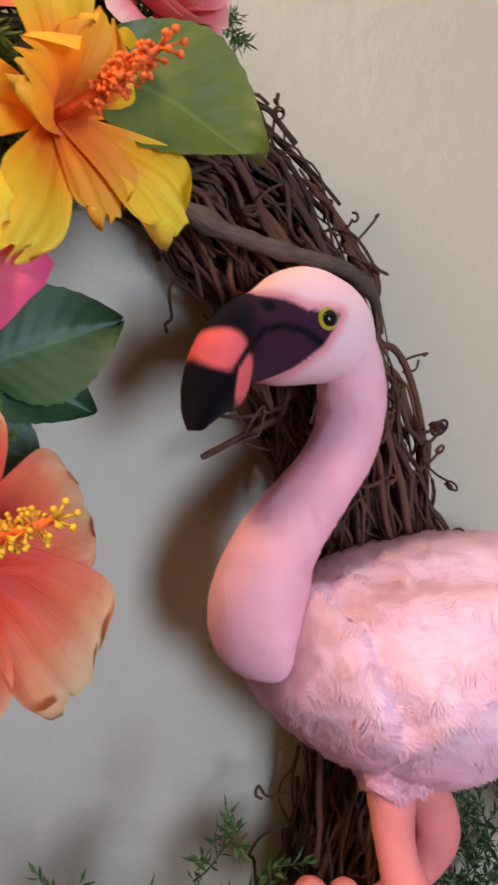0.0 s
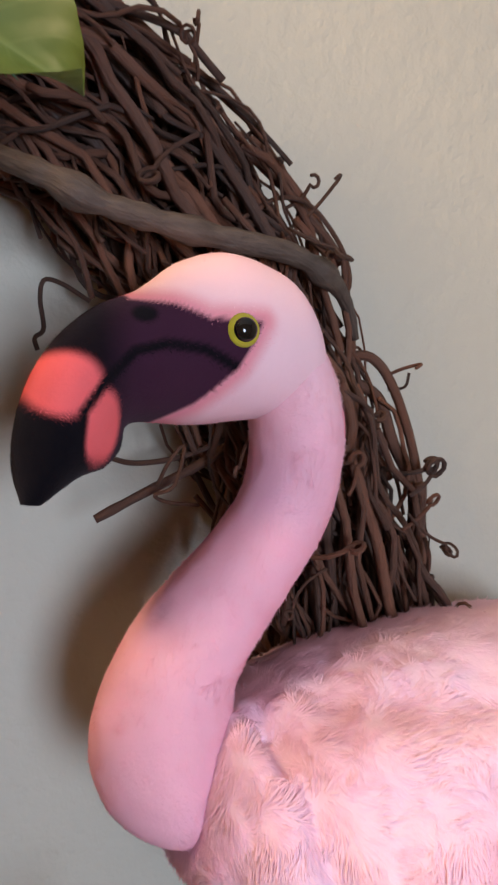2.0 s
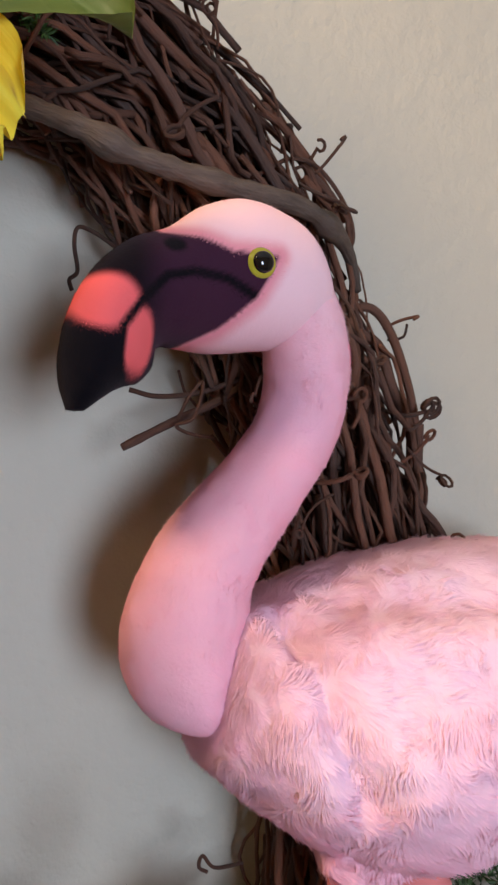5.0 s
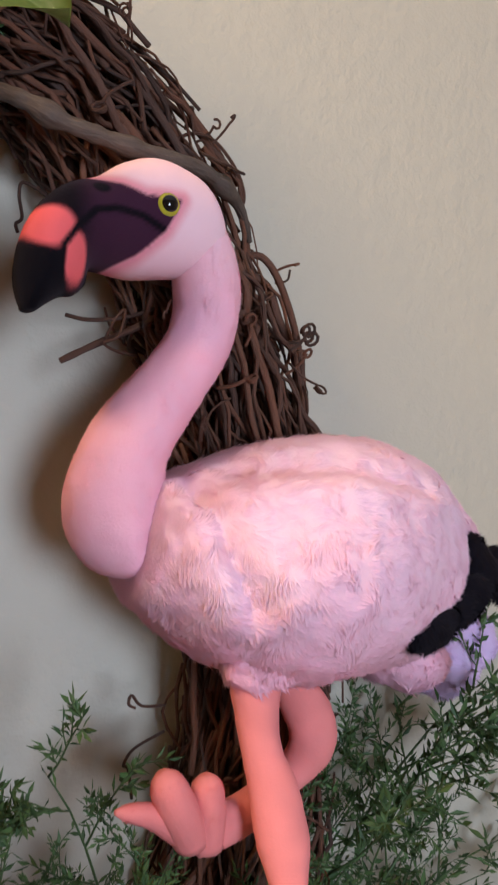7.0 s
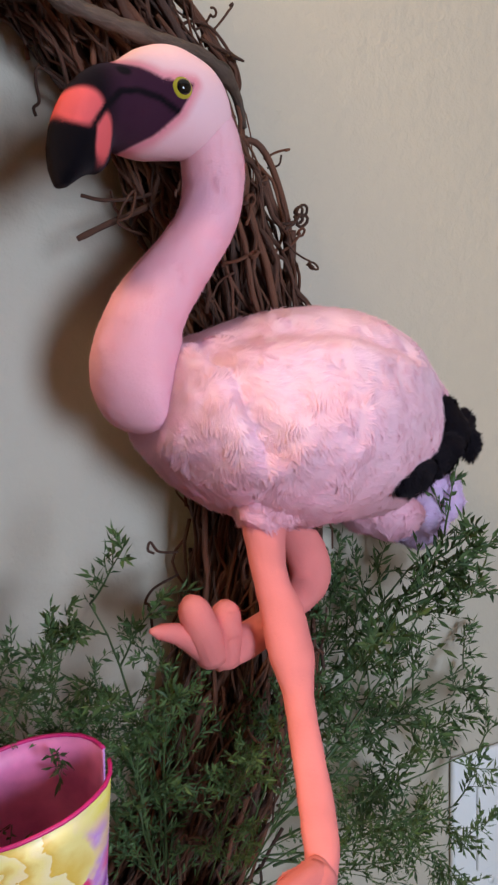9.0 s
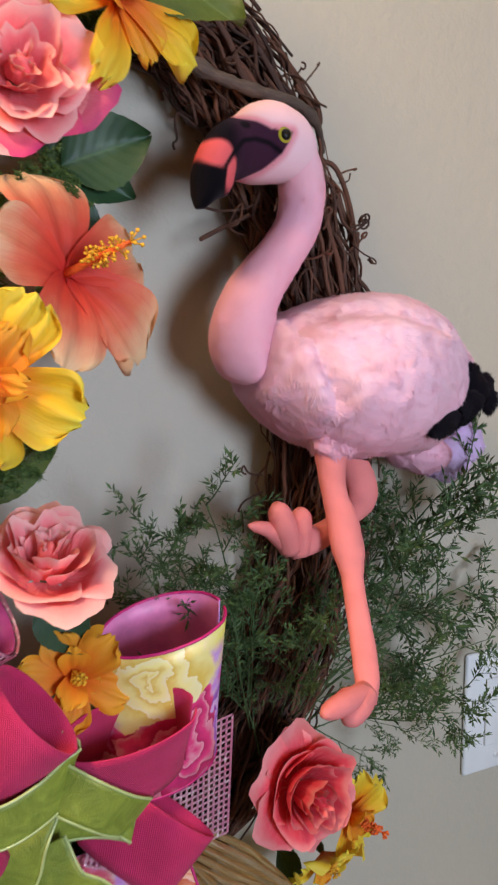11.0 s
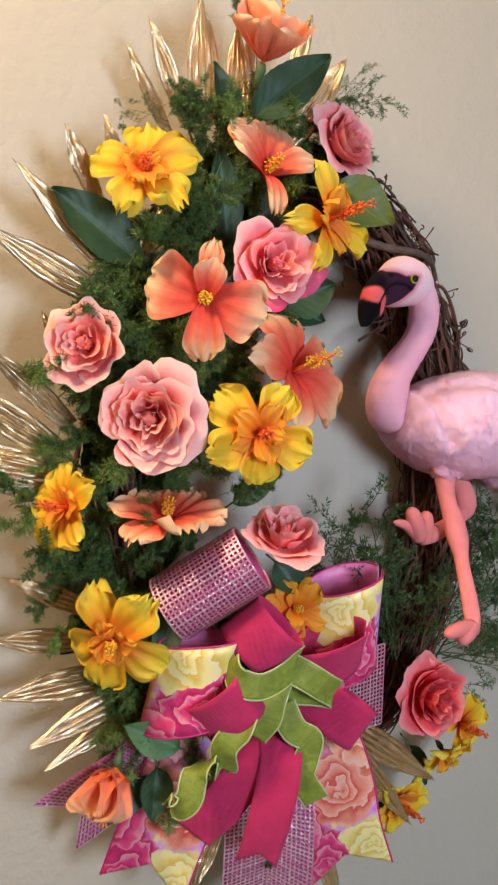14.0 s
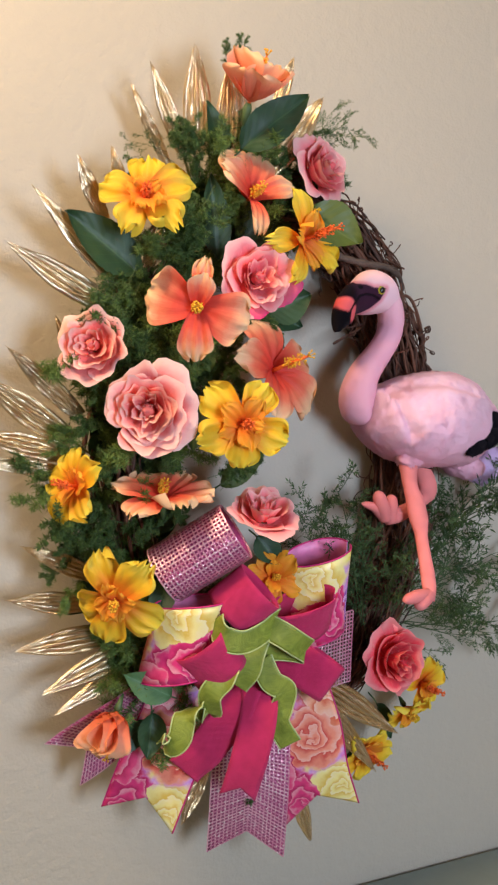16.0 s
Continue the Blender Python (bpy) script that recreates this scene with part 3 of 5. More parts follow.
def sewn(p):
    """How deep the seams of the wing press into the near flank."""
    if p.y > -0.095:
        return 0.0
    q = Vector((p.x, p.z))
    d = min((q - a - (b - a) * max(0, min(1, (q - a).dot(b - a) / (b - a).length_squared))).length for a, b in zip(SEAM, SEAM[1:]))
    e = min((q - a - (b - a) * max(0, min(1, (q - a).dot(b - a) / (b - a).length_squared))).length for a, b in zip(FOLD, FOLD[1:]))
    return -0.0036 * math.exp(-(d / 0.0045) ** 2) + 0.0026 * math.exp(-((d - 0.011) / 0.006) ** 2) - 0.0030 * math.exp(-(e / 0.0045) ** 2) + 0.0015 * math.exp(-((e - 0.010) / 0.006) ** 2)


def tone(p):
    """Pink, with the lit back painted paler and cool shade painted lilac below."""
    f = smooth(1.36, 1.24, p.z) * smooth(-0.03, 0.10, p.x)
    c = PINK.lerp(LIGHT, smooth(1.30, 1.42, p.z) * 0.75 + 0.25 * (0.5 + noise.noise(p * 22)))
    return c.lerp(LILAC_SHADE, 0.55 * f)


# body, from the breast to the rump
BODY = [(-0.0305, -0.0800, 1.3962, 0.0008, 0.0060, 0.008), (-0.0280, -0.0800, 1.3962, 0.0028, 0.0210, 0.0290), (-0.0215, -0.0800, 1.3945, 0.0022, 0.0284, 0.0430), (-0.0085, -0.0800, 1.3880, -0.0010, 0.0375, 0.0560), (0.0040, -0.0810, 1.3860, -0.0019, 0.0442, 0.060), (0.0204, -0.0840, 1.3860, -0.0007, 0.0511, 0.068),
        (0.0412, -0.0860, 1.3862, -0.0007, 0.0563, 0.071), (0.0634, -0.0860, 1.3875, 0.0002, 0.0579, 0.071), (0.0871, -0.0840, 1.3870, 0.0020, 0.0570, 0.067), (0.1147, -0.0800, 1.3838, 0.0031, 0.0533, 0.058),
        (0.1324, -0.0800, 1.3806, 0.0028, 0.0450, 0.044), (0.1523, -0.0800, 1.3798, 0.0029, 0.0301, 0.030), (0.1733, -0.0800, 1.3802, 0.0013, 0.0096, 0.010)]
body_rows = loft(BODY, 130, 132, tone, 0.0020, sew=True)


def lump(c, r, paint, fuzz=0.003, tilt=0.0, mat=0):
    """An oval stuffed lump, tilted in the plane of the wall."""
    rows, cs, sn = [], math.cos(radians(tilt)), math.sin(radians(tilt))
    for i in range(1, 20):
        th = i / 20 * math.pi
        row = []
        for k in range(28):
            ph = k / 28 * math.tau
            x, y, z = r[0] * math.cos(th), r[1] * math.sin(th) * math.sin(ph), r[2] * math.sin(th) * math.cos(ph)
            p = Vector((c[0] + x * cs - z * sn, c[1] + y, c[2] + x * sn + z * cs))
            p += (p - Vector(c)).normalized() * fuzz * (noise.noise(p * 60) + 0.6 * noise.noise(p * 150))
            v = fb.verts.new(p)
            v[dye] = (*paint(p), 1)
            row.append(v)
        rows.append(row)
    grid_faces(fb, rows, wrap=True, mat=mat)
    fb.faces.new(rows[0][::-1]).material_index = mat
    fb.faces.new(rows[-1]).material_index = mat
    return rows


def const(c):
    return lambda p: c * (1 + 0.12 * noise.noise(p * 90))


# tail, black flight feathers and the thigh
tufts, plumes = [], []
# lilac puts the cool shade under the tail into the dye
tufts.append(lump((0.1608, -0.0680, 1.3232), (0.022, 0.020, 0.0185), const(LILAC_SHADE * 1.05), 0.003, 10))
tufts.append(lump((0.1797, -0.0660, 1.3344), (0.017, 0.018, 0.020), const(LILAC_SHADE * 1.08), 0.003, 60))
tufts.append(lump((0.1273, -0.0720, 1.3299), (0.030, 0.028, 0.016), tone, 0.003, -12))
for c, r, tl in (((0.1411, -0.1220, 1.3817), (0.0165, 0.006, 0.0100), -58), ((0.1265, -0.1280, 1.3667), (0.0165, 0.006, 0.0100), 25), ((0.0965, -0.1380, 1.3570), (0.0165, 0.006, 0.0085), 18), ((0.1588, -0.1140, 1.3754), (0.0150, 0.006, 0.0095), -58), ((0.1142, -0.1320, 1.3624), (0.0120, 0.006, 0.0085), 30)):
    plumes.append(lump(c, r, const(BLACK * 1.6), 0.0022, tl))
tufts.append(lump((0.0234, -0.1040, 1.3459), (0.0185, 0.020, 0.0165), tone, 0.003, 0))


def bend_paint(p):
    """Neck: pink, mauve on the throat below the head, paler on the breast."""
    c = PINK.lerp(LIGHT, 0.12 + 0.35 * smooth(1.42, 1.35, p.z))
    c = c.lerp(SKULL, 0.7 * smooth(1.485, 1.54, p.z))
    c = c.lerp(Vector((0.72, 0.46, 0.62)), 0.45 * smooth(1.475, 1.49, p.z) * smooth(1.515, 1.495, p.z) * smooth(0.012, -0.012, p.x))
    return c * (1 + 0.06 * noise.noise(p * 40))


# neck, from inside the head down to the breast
NECK = [(-0.0099, -0.0900, 1.5437, -0.0075, 0.0028, 0.012), (-0.0010, -0.0910, 1.5321, -0.0113, -0.0059, 0.0165), (0.0037, -0.0910, 1.5166, -0.0138, -0.0045, 0.0172), (0.0045, -0.0910, 1.5022, -0.0148, -0.0019, 0.0175), (-0.0008, -0.0910, 1.4845, -0.0149, 0.0024, 0.0175), (-0.0129, -0.0900, 1.4669, -0.0172, 0.0029, 0.0180),
        (-0.0250, -0.0880, 1.4502, -0.0185, 0.0039, 0.019), (-0.0343, -0.0870, 1.4335, -0.0194, 0.0023, 0.021), (-0.0361, -0.0850, 1.4168, -0.0223, 0.0004, 0.0235), (-0.0332, -0.0830, 1.4020, -0.0223, -0.0034, 0.026),
        (-0.0248, -0.0800, 1.3908, -0.0191, -0.0065, 0.026), (-0.0136, -0.0780, 1.3855, -0.0110, -0.0067, 0.022), (-0.0020, -0.0780, 1.3805, -0.0090, -0.0073, 0.018), (0.0080, -0.0780, 1.3787, -0.0040, -0.0050, 0.008)]
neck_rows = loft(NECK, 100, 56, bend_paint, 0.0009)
# the neck sinks into the breast along the seam
for row in neck_rows:
    for v in row:
        v.co.y = -0.080 + (v.co.y + 0.080) * (1 - 0.42 * smooth(-0.038, -0.012, v.co.x) * smooth(1.425, 1.395, v.co.z))

# head and bill, with the airbrushed face
EYE = Vector((-0.0249, -0.1170, 1.5382))
FACE = [(-0.0542, 1.5472), (-0.0437, 1.5452), (-0.0345, 1.5411), (-0.0185, 1.5414), (-0.0254, 1.5275), (-0.0357, 1.5175), (-0.0464, 1.5112), (-0.0490, 1.5020), (-0.0681, 1.4802), (-0.0972, 1.4732), (-0.1046, 1.5088), (-0.0954, 1.5469), (-0.0692, 1.5625), (-0.0551, 1.5549)]
MOUTH = [(-0.0254, 1.5275), (-0.0357, 1.5322), (-0.0462, 1.5336), (-0.0548, 1.5314), (-0.0618, 1.5237), (-0.0683, 1.5140), (-0.0687, 1.5044), (-0.0671, 1.4967)]


def seg_dist(p, a, b):
    a, b = Vector(a), Vector(b)
    t = max(0, min(1, (p - a).dot(b - a) / (b - a).length_squared))
    return (p - a - (b - a) * t).length


def inside(p, poly):
    hit = False
    for (x0, y0), (x1, y1) in zip(poly, poly[1:] + poly[:1]):
        if (y0 > p.y) != (y1 > p.y) and p.x < (x1 - x0) * (p.y - y0) / (y1 - y0) + x0:
            hit = not hit
    return hit


PATCHES = [(Vector((-0.0738, 1.5220)), 0.0115, 0.0100), (Vector((-0.0627, 1.5097)), 0.0062, 0.0120)]
NOSE = Vector((-0.0517, 1.5423))
TIP_A, TIP_B = Vector((-0.0857, 1.5136)), Vector((-0.0679, 1.5096))


def face_paint(p):
    q = Vector((p.x, p.z))
    d = min(seg_dist(q, a, b) for a, b in zip(FACE, FACE[1:] + FACE[:1]))
    d = d if inside(q, FACE) else -d
    skull = SKULL.lerp(PINK, 0.25 * smooth(1.53, 1.50, p.z))
    skull = skull.lerp(Vector((0.80, 0.22, 0.27)), smooth(-0.0065, -0.0010, d) * 0.75)
    c = PLUM.lerp(BLACK, smooth(-0.026, -0.041, p.x - EYE.x) * 0.95)
    for m, rx, rz in PATCHES:
        e = math.hypot((q.x - m.x) / rx, (q.y - m.y) / rz)
        c = c.lerp(SALMON, smooth(1.10, 0.72, e))
    side = (TIP_B - TIP_A).normalized()
    below = (q.x - TIP_A.x) * side.y - (q.y - TIP_A.y) * side.x
    near_lower = smooth(0.0085, 0.0045, abs(q.x - PATCHES[1][0].x)) * smooth(PATCHES[1][0].y - 0.016, PATCHES[1][0].y - 0.006, q.y)
    c = c.lerp(BLACK, smooth(-0.001, 0.0015, below) * (1 - near_lower))
    line = min(seg_dist(q, a, b) for a, b in zip(MOUTH, MOUTH[1:]))
    c = c.lerp(BLACK, smooth(0.0023, 0.0006, line))
    c = c.lerp(BLACK, smooth(0.0034, 0.0018, math.hypot((q.x - NOSE.x) * 0.75, q.y - NOSE.y)))
    return skull.lerp(c, smooth(-0.0006, 0.0006, d))


HEAD = [(0.0114, -0.0900, 1.5335, -0.0022, 0.0042, 0.006), (0.0043, -0.0900, 1.5386, -0.0039, 0.0174, 0.0175), (-0.0075, -0.0900, 1.5389, -0.0035, 0.0236, 0.0235), (-0.0222, -0.0900, 1.5388, -0.0025, 0.0259, 0.0265), (-0.0350, -0.0900, 1.5359, -0.0028, 0.0244, 0.0255),
        (-0.0466, -0.0900, 1.5318, -0.0029, 0.0199, 0.0225), (-0.0558, -0.0900, 1.5291, -0.0059, 0.0174, 0.0195), (-0.0625, -0.0900, 1.5238, -0.0095, 0.0143, 0.0175), (-0.0669, -0.0900, 1.5152, -0.0127, 0.0121, 0.0160), (-0.0715, -0.0900, 1.5064, -0.0127, 0.0084, 0.0145),
        (-0.0751, -0.0900, 1.4996, -0.0106, 0.0037, 0.0120), (-0.0780, -0.0900, 1.4929, -0.0070, 0.0015, 0.0090), (-0.0797, -0.0900, 1.4868, -0.0029, 0.0001, 0.0045)]
head_rows = loft(HEAD, 170, 120, face_paint, 0.0)
# the bill is turned out from the wall
for row in head_rows:
    for v in row:
        f = 0.024 * smooth(-0.030, -0.078, v.co.x)
        v.co = v.co + Vector((-0.1022 - v.co.x, 0, 1.5057 - v.co.z)) * (f / 0.205) + Vector((0, -f, 0))


def disc_eye(c, r, depth, mat, dome):
    rows = []
    for i in range(7):
        a = i / 6 * math.pi / 2
        rows.append([fb.verts.new((c[0] + r * math.cos(a) * math.cos(k / 28 * math.tau), c[1] - depth - dome * math.sin(a), c[2] + r * math.cos(a) * math.sin(k / 28 * math.tau))) for k in range(28)])
    grid_faces(fb, rows[:-1], wrap=True, mat=mat)
    f = fb.faces.new(rows[-2])
    f.smooth, f.material_index = True, mat
    for v in rows[-1]:
        fb.verts.remove(v)


disc_eye(EYE, 0.0051, -0.0016, 1, 0.0030)
disc_eye(EYE, 0.0036, 0.0004, 2, 0.0022)

# legs and feet
leg_paint = const(LEG)
LEG_FRONT = [(0.0229, -0.1040, 1.3443, -0.0132, 0.0013, 0.011), (0.0223, -0.1060, 1.3245, -0.0104, 0.0005, 0.0098), (0.0233, -0.1100, 1.3056, -0.0090, -0.0012, 0.0085), (0.0268, -0.1140, 1.2903, -0.0111, -0.0013, 0.0095), (0.0281, -0.1200, 1.2688, -0.0121, 0.0004, 0.0098),
             (0.0265, -0.1280, 1.2507, -0.0080, 0.0007, 0.0080), (0.0201, -0.1440, 1.2296, -0.0082, 0.0002, 0.0072), (0.0145, -0.1600, 1.2089, -0.0087, 0.0006, 0.0072), (0.0092, -0.1700, 1.1973, -0.0079, 0.0005, 0.0076), (0.0064, -0.1740, 1.1857, -0.0064, 0.0027, 0.006)]
limbs = [loft(LEG_FRONT, 60, 28, leg_paint, 0.0009)]
LEG_BACK = [(0.0540, -0.0850, 1.3271, -0.0131, 0.0027, 0.012), (0.0640, -0.0830, 1.3109, -0.0123, -0.0021, 0.011), (0.0665, -0.0830, 1.2999, -0.0122, 0.0015, 0.0105), (0.0622, -0.0840, 1.2912, -0.0095, 0.0051, 0.0105), (0.0487, -0.0880, 1.2840, -0.0064, 0.0051, 0.0095),
            (0.0274, -0.0920, 1.2748, -0.0030, 0.0085, 0.0085), (0.0109, -0.0950, 1.2707, -0.0015, 0.0094, 0.0085), (-0.0023, -0.0970, 1.2694, -0.0007, 0.0094, 0.0085)]
limbs.append(loft(LEG_BACK, 50, 28, leg_paint, 0.0009))
FEET = [([(0.0028, -0.1780, 1.1923), (-0.0099, -0.1860, 1.1887), (-0.0217, -0.1900, 1.1834)], [0.0075, 0.0078, 0.0060]), ([(0.0001, -0.1780, 1.1931), (-0.0208, -0.1880, 1.1953), (-0.0411, -0.1940, 1.1942)], [0.0070, 0.0072, 0.0052]), ([(0.0033, -0.1760, 1.1930), (-0.0087, -0.1800, 1.1932), (-0.0216, -0.1820, 1.1962)], [0.0070, 0.0068, 0.0050]),
        ([(0.0018, -0.0970, 1.2652), (0.0011, -0.1020, 1.2835), (-0.0010, -0.1040, 1.2975)], [0.0085, 0.0078, 0.0068]), ([(-0.0049, -0.0980, 1.2693), (-0.0154, -0.1060, 1.2873), (-0.0230, -0.1080, 1.3032)], [0.0085, 0.0088, 0.0072]), ([(-0.0063, -0.0980, 1.2721), (-0.0252, -0.1040, 1.2847), (-0.0423, -0.1060, 1.2898)], [0.0080, 0.0055, 0.0028])]
for pts, rr in FEET:
    cs = spline([(*p, r) for p, r in zip(pts, rr)], 12)
    rows = []
    for i, s in enumerate(cs):
        t = (Vector(cs[min(i + 1, 12)][:3]) - Vector(cs[max(i - 1, 0)][:3])).normalized()
        a = t.cross(Vector((0.2, 1, 0.1))).normalized()
        b = t.cross(a)
        r = s[3] * (1.0 if i < 10 else (0.96, 0.80, 0.42)[i - 10])
        row = []
        for k in range(16):
            v = fb.verts.new(Vector(s[:3]) + (a * math.cos(k / 16 * math.tau) + b * math.sin(k / 16 * math.tau)) * r)
            v[dye] = (*(LEG * 0.97), 1)
            row.append(v)
        rows.append(row)
    grid_faces(fb, rows, wrap=True)
    fb.faces.new(rows[0][::-1])
    fb.faces.new(rows[-1])
    limbs.append(rows)

# the rump and tail lean back towards the wall
for row in body_rows + [r for t in tufts[:3] + plumes for r in t]:
    for v in row:
        f = smooth(0.035, 0.125, v.co.x)
        y = v.co.y + 0.026 * f
        v.co = Vector((v.co.x + 0.021 * f, y if y < -0.02 else -0.02 + 0.25 * (y + 0.02), v.co.z + 0.08 * f * (v.co.z - 1.42)))

# the long pile of the body and wing
rng = random.Random(21)
lay_normal = {}


def pile(rows, count, length, wide, lift=(0.06, 0.30), wild=1.0, shade=0.05):
    """Tapered tufts of fur on a skin; they take their dye from it and lean together in locks."""
    n, sides = len(rows), len(rows[0])
    fine = [[v.co.copy() for v in r] for r in rows]
    ink = [[Vector(v[dye][:3]) for v in r] for r in rows]
    mids = [sum((r[q] for q in range(0, sides, 4)), Vector()) / len(range(0, sides, 4)) for r in fine]
    for _ in range(count):
        i, k = rng.randrange(1, n - 2), rng.randrange(sides)
        a, b, c = fine[i][k], fine[i][(k + 1) % sides], fine[i + 1][k]
        p = a + (b - a) * rng.random() + (c - a) * rng.random()
        nor = (b - a).cross(c - a).normalized()
        if nor.dot(p - mids[i]) < 0:
            nor = -nor
        w = noise.noise_vector(p * 75) + 0.6 * noise.noise_vector(p * 190)
        flow = Vector((0.55 + 1.9 * wild * w.x, 1.3 * wild * w.y, -0.5 + 1.9 * wild * w.z))
        flow = (flow - nor * flow.dot(nor)).normalized()
        side = flow.cross(nor)
        ln = length * rng.uniform(0.5, 1.3) * (1 + 0.35 * w.y)
        up = rng.uniform(*lift)
        lock = noise.noise(p * 120 + Vector((3, 9, 1)))
        col = (*(ink[i][k] * (rng.uniform(1 - shade, 1 + shade) + 0.035 * lock)), 1)
        vs = [fb.verts.new(q) for q in (p + side * wide - nor * 0.0003, p - side * wide - nor * 0.0003, p + flow * ln * (1 - up * up) ** 0.5 + nor * ln * up)]
        lean = (nor + flow * 0.22 * lock + side * rng.uniform(-0.10, 0.10)).normalized()
        for v in vs:
            v[dye] = col
            lay_normal[v] = lean
        if (vs[1].co - vs[0].co).cross(vs[2].co - vs[0].co).dot(nor) < 0:
            vs.reverse()
        f = fb.faces.new(vs)
        f.smooth = True


pile(body_rows, 120000, 0.0050, 0.00036, (0.05, 0.26), 0.8, 0.03)
pile(neck_rows, 60000, 0.0021, 0.00016, (0.08, 0.36), 1.0, 0.03)
pile(head_rows, 40000, 0.0012, 0.00016, (0.08, 0.36), 1.0, 0.05)
for t in tufts:
    pile(t, 7000, 0.0050, 0.00036, (0.05, 0.30), 0.8, 0.03)
for t in plumes:
    pile(t, 2500, 0.0048, 0.0005, (0.05, 0.4))
for t in limbs:
    pile(t, 5000, 0.0013, 0.00018, (0.10, 0.45), 1.0, 0.05)
bmesh.ops.recalc_face_normals(fb, faces=[f for f in fb.faces if len(f.verts) == 4 or len(f.verts) > 8])
M_IRIS = plain("yellow_plastic_eye", (0.42, 0.36, 0.03), 0.2, 0.1, 300)
M_PUPIL = plain("black_plastic_eye", (0.006, 0.005, 0.005), 0.08, 0.1, 10)
fb.verts.index_update()
lay_normal = {v.index: n for v, n in lay_normal.items()}
flamingo = link_mesh("plush_flamingo", fb, [M_PLUSH, M_IRIS, M_PUPIL], True)
# the pile is lit like the cloth that it grows from
flamingo.data.normals_split_custom_set_from_vertices([lay_normal.get(v.index, v.normal) for v in flamingo.data.vertices])
tagged(flamingo, "pink plush flamingo toy with plum and black bill, one leg raised", "plush toy")

# ---- flowers ----


def petal_mesh(name, mat, L, W, bend, cup, ruffle, seed, narrow=0.62, nu=18, nv=19):
    """One cloth petal: grows along +y from the origin, faces +z, with pressed pleats, a frilled rim and a curled tip."""
    bm = bmesh.new()
    uv = bm.loops.layers.uv.verify()
    rg = random.Random(seed)
    ph, f1, f2, f3 = rg.uniform(0, 6), rg.uniform(2.4, 3.8), rg.uniform(5, 8), rg.uniform(11, 15)
    twist, roll = rg.uniform(-0.35, 0.35), rg.uniform(-0.5, 0.9)
    rows = []
    for i in range(nu + 1):
        u = i / nu
        w = W * (0.10 + 0.90 * (u ** narrow) * math.sqrt(max(0.0, 1 - max(0, (u - 0.58) / 0.42) ** 2.6 * 0.86)))
        row = []
        for j in range(nv):
            v = 2 * j / (nv - 1) - 1
            frill = 0.030 * math.sin(f2 * v + ph) + 0.020 * math.sin(f3 * v + 2 * ph) + 0.03 * noise.noise(Vector((v * 5, seed, 0)))
            uu = u * (1 - 0.10 * v * v * u) + frill * u ** 2
            b = bend * uu ** 1.6
            y = L * (uu * math.cos(b * 0.55))
            z = -L * uu * math.sin(b * 0.55)
            rim = u ** 2.2
            z += cup * W * v * v + ruffle * L * rim * (math.sin(f1 * v * 1.6 + ph) * 0.6 + math.sin(f2 * v * 1.3 + 2 * ph) * (0.25 + 0.45 * abs(v)))
            z += ruffle * 0.55 * L * max(0, u - 0.7) / 0.3 * math.sin(f3 * v + ph)
            z += (0.007 * L * math.sin(u * math.pi) + 0.010 * L * u) * math.cos(10.5 * v + ph) + twist * W * v * u * u * 0.5
            z -= roll * 0.22 * W * max(0, abs(v) - 0.55) ** 2 / 0.2 * u
            row.append(bm.verts.new((w * v * (1 - 0.12 * cup), y, z + 0.035 * L * u * noise.noise(Vector((v * 2.4, u * 3.2, seed))))))
        rows.append(row)
    grid_faces(bm, rows, uv, lambda i, j: (j / (nv - 1), i / nu))
    me = bpy.data.meshes.new(name)
    bm.to_mesh(me)
    bm.free()
    me.materials.append(mat)
    return me


def pistil_part(parent, length, width, mat_a, mat_b, seed, bend=0.15):
    rg = random.Random(seed)
    bm = bmesh.new()
    pts = [(bend * length * f * f, 0, length * f) for f in (0, 0.25, 0.5, 0.75, 1.0)]
    tube(bm, pts, [width * 0.5, width * 0.45, width * 0.4, width * 0.35, width * 0.25], 7)
    p = part("pistil", bm, mat_b, parent)
    bm = bmesh.new()
    for i in range(90):
        f = 0.42 + 0.5 * rg.random()
        a = rg.uniform(0, math.tau)
        c = Vector((bend * length * f * f, 0, length * f))
        e = c + Vector((math.cos(a), math.sin(a), 0.35)) * width * rg.uniform(0.6, 1.35)
        tube(bm, [c, e], 0.00035, 3)
        blob(bm, e, (0.0010, 0.0010, 0.0010), i, 0, 1)
    for a in range(5):
        e = Vector((bend * length + 0.8 * width * math.cos(a * 1.26), 0.8 * width * math.sin(a * 1.26), length * 1.12))
        tube(bm, [(bend * length, 0, length), e], 0.0005, 4)
        blob(bm, e, (0.0013, 0.0013, 0.0013), a, 0, 1)
    tagged(part("stamen_brush", bm, mat_a, p, "yellow and orange bead stamens"), kind="stuff")


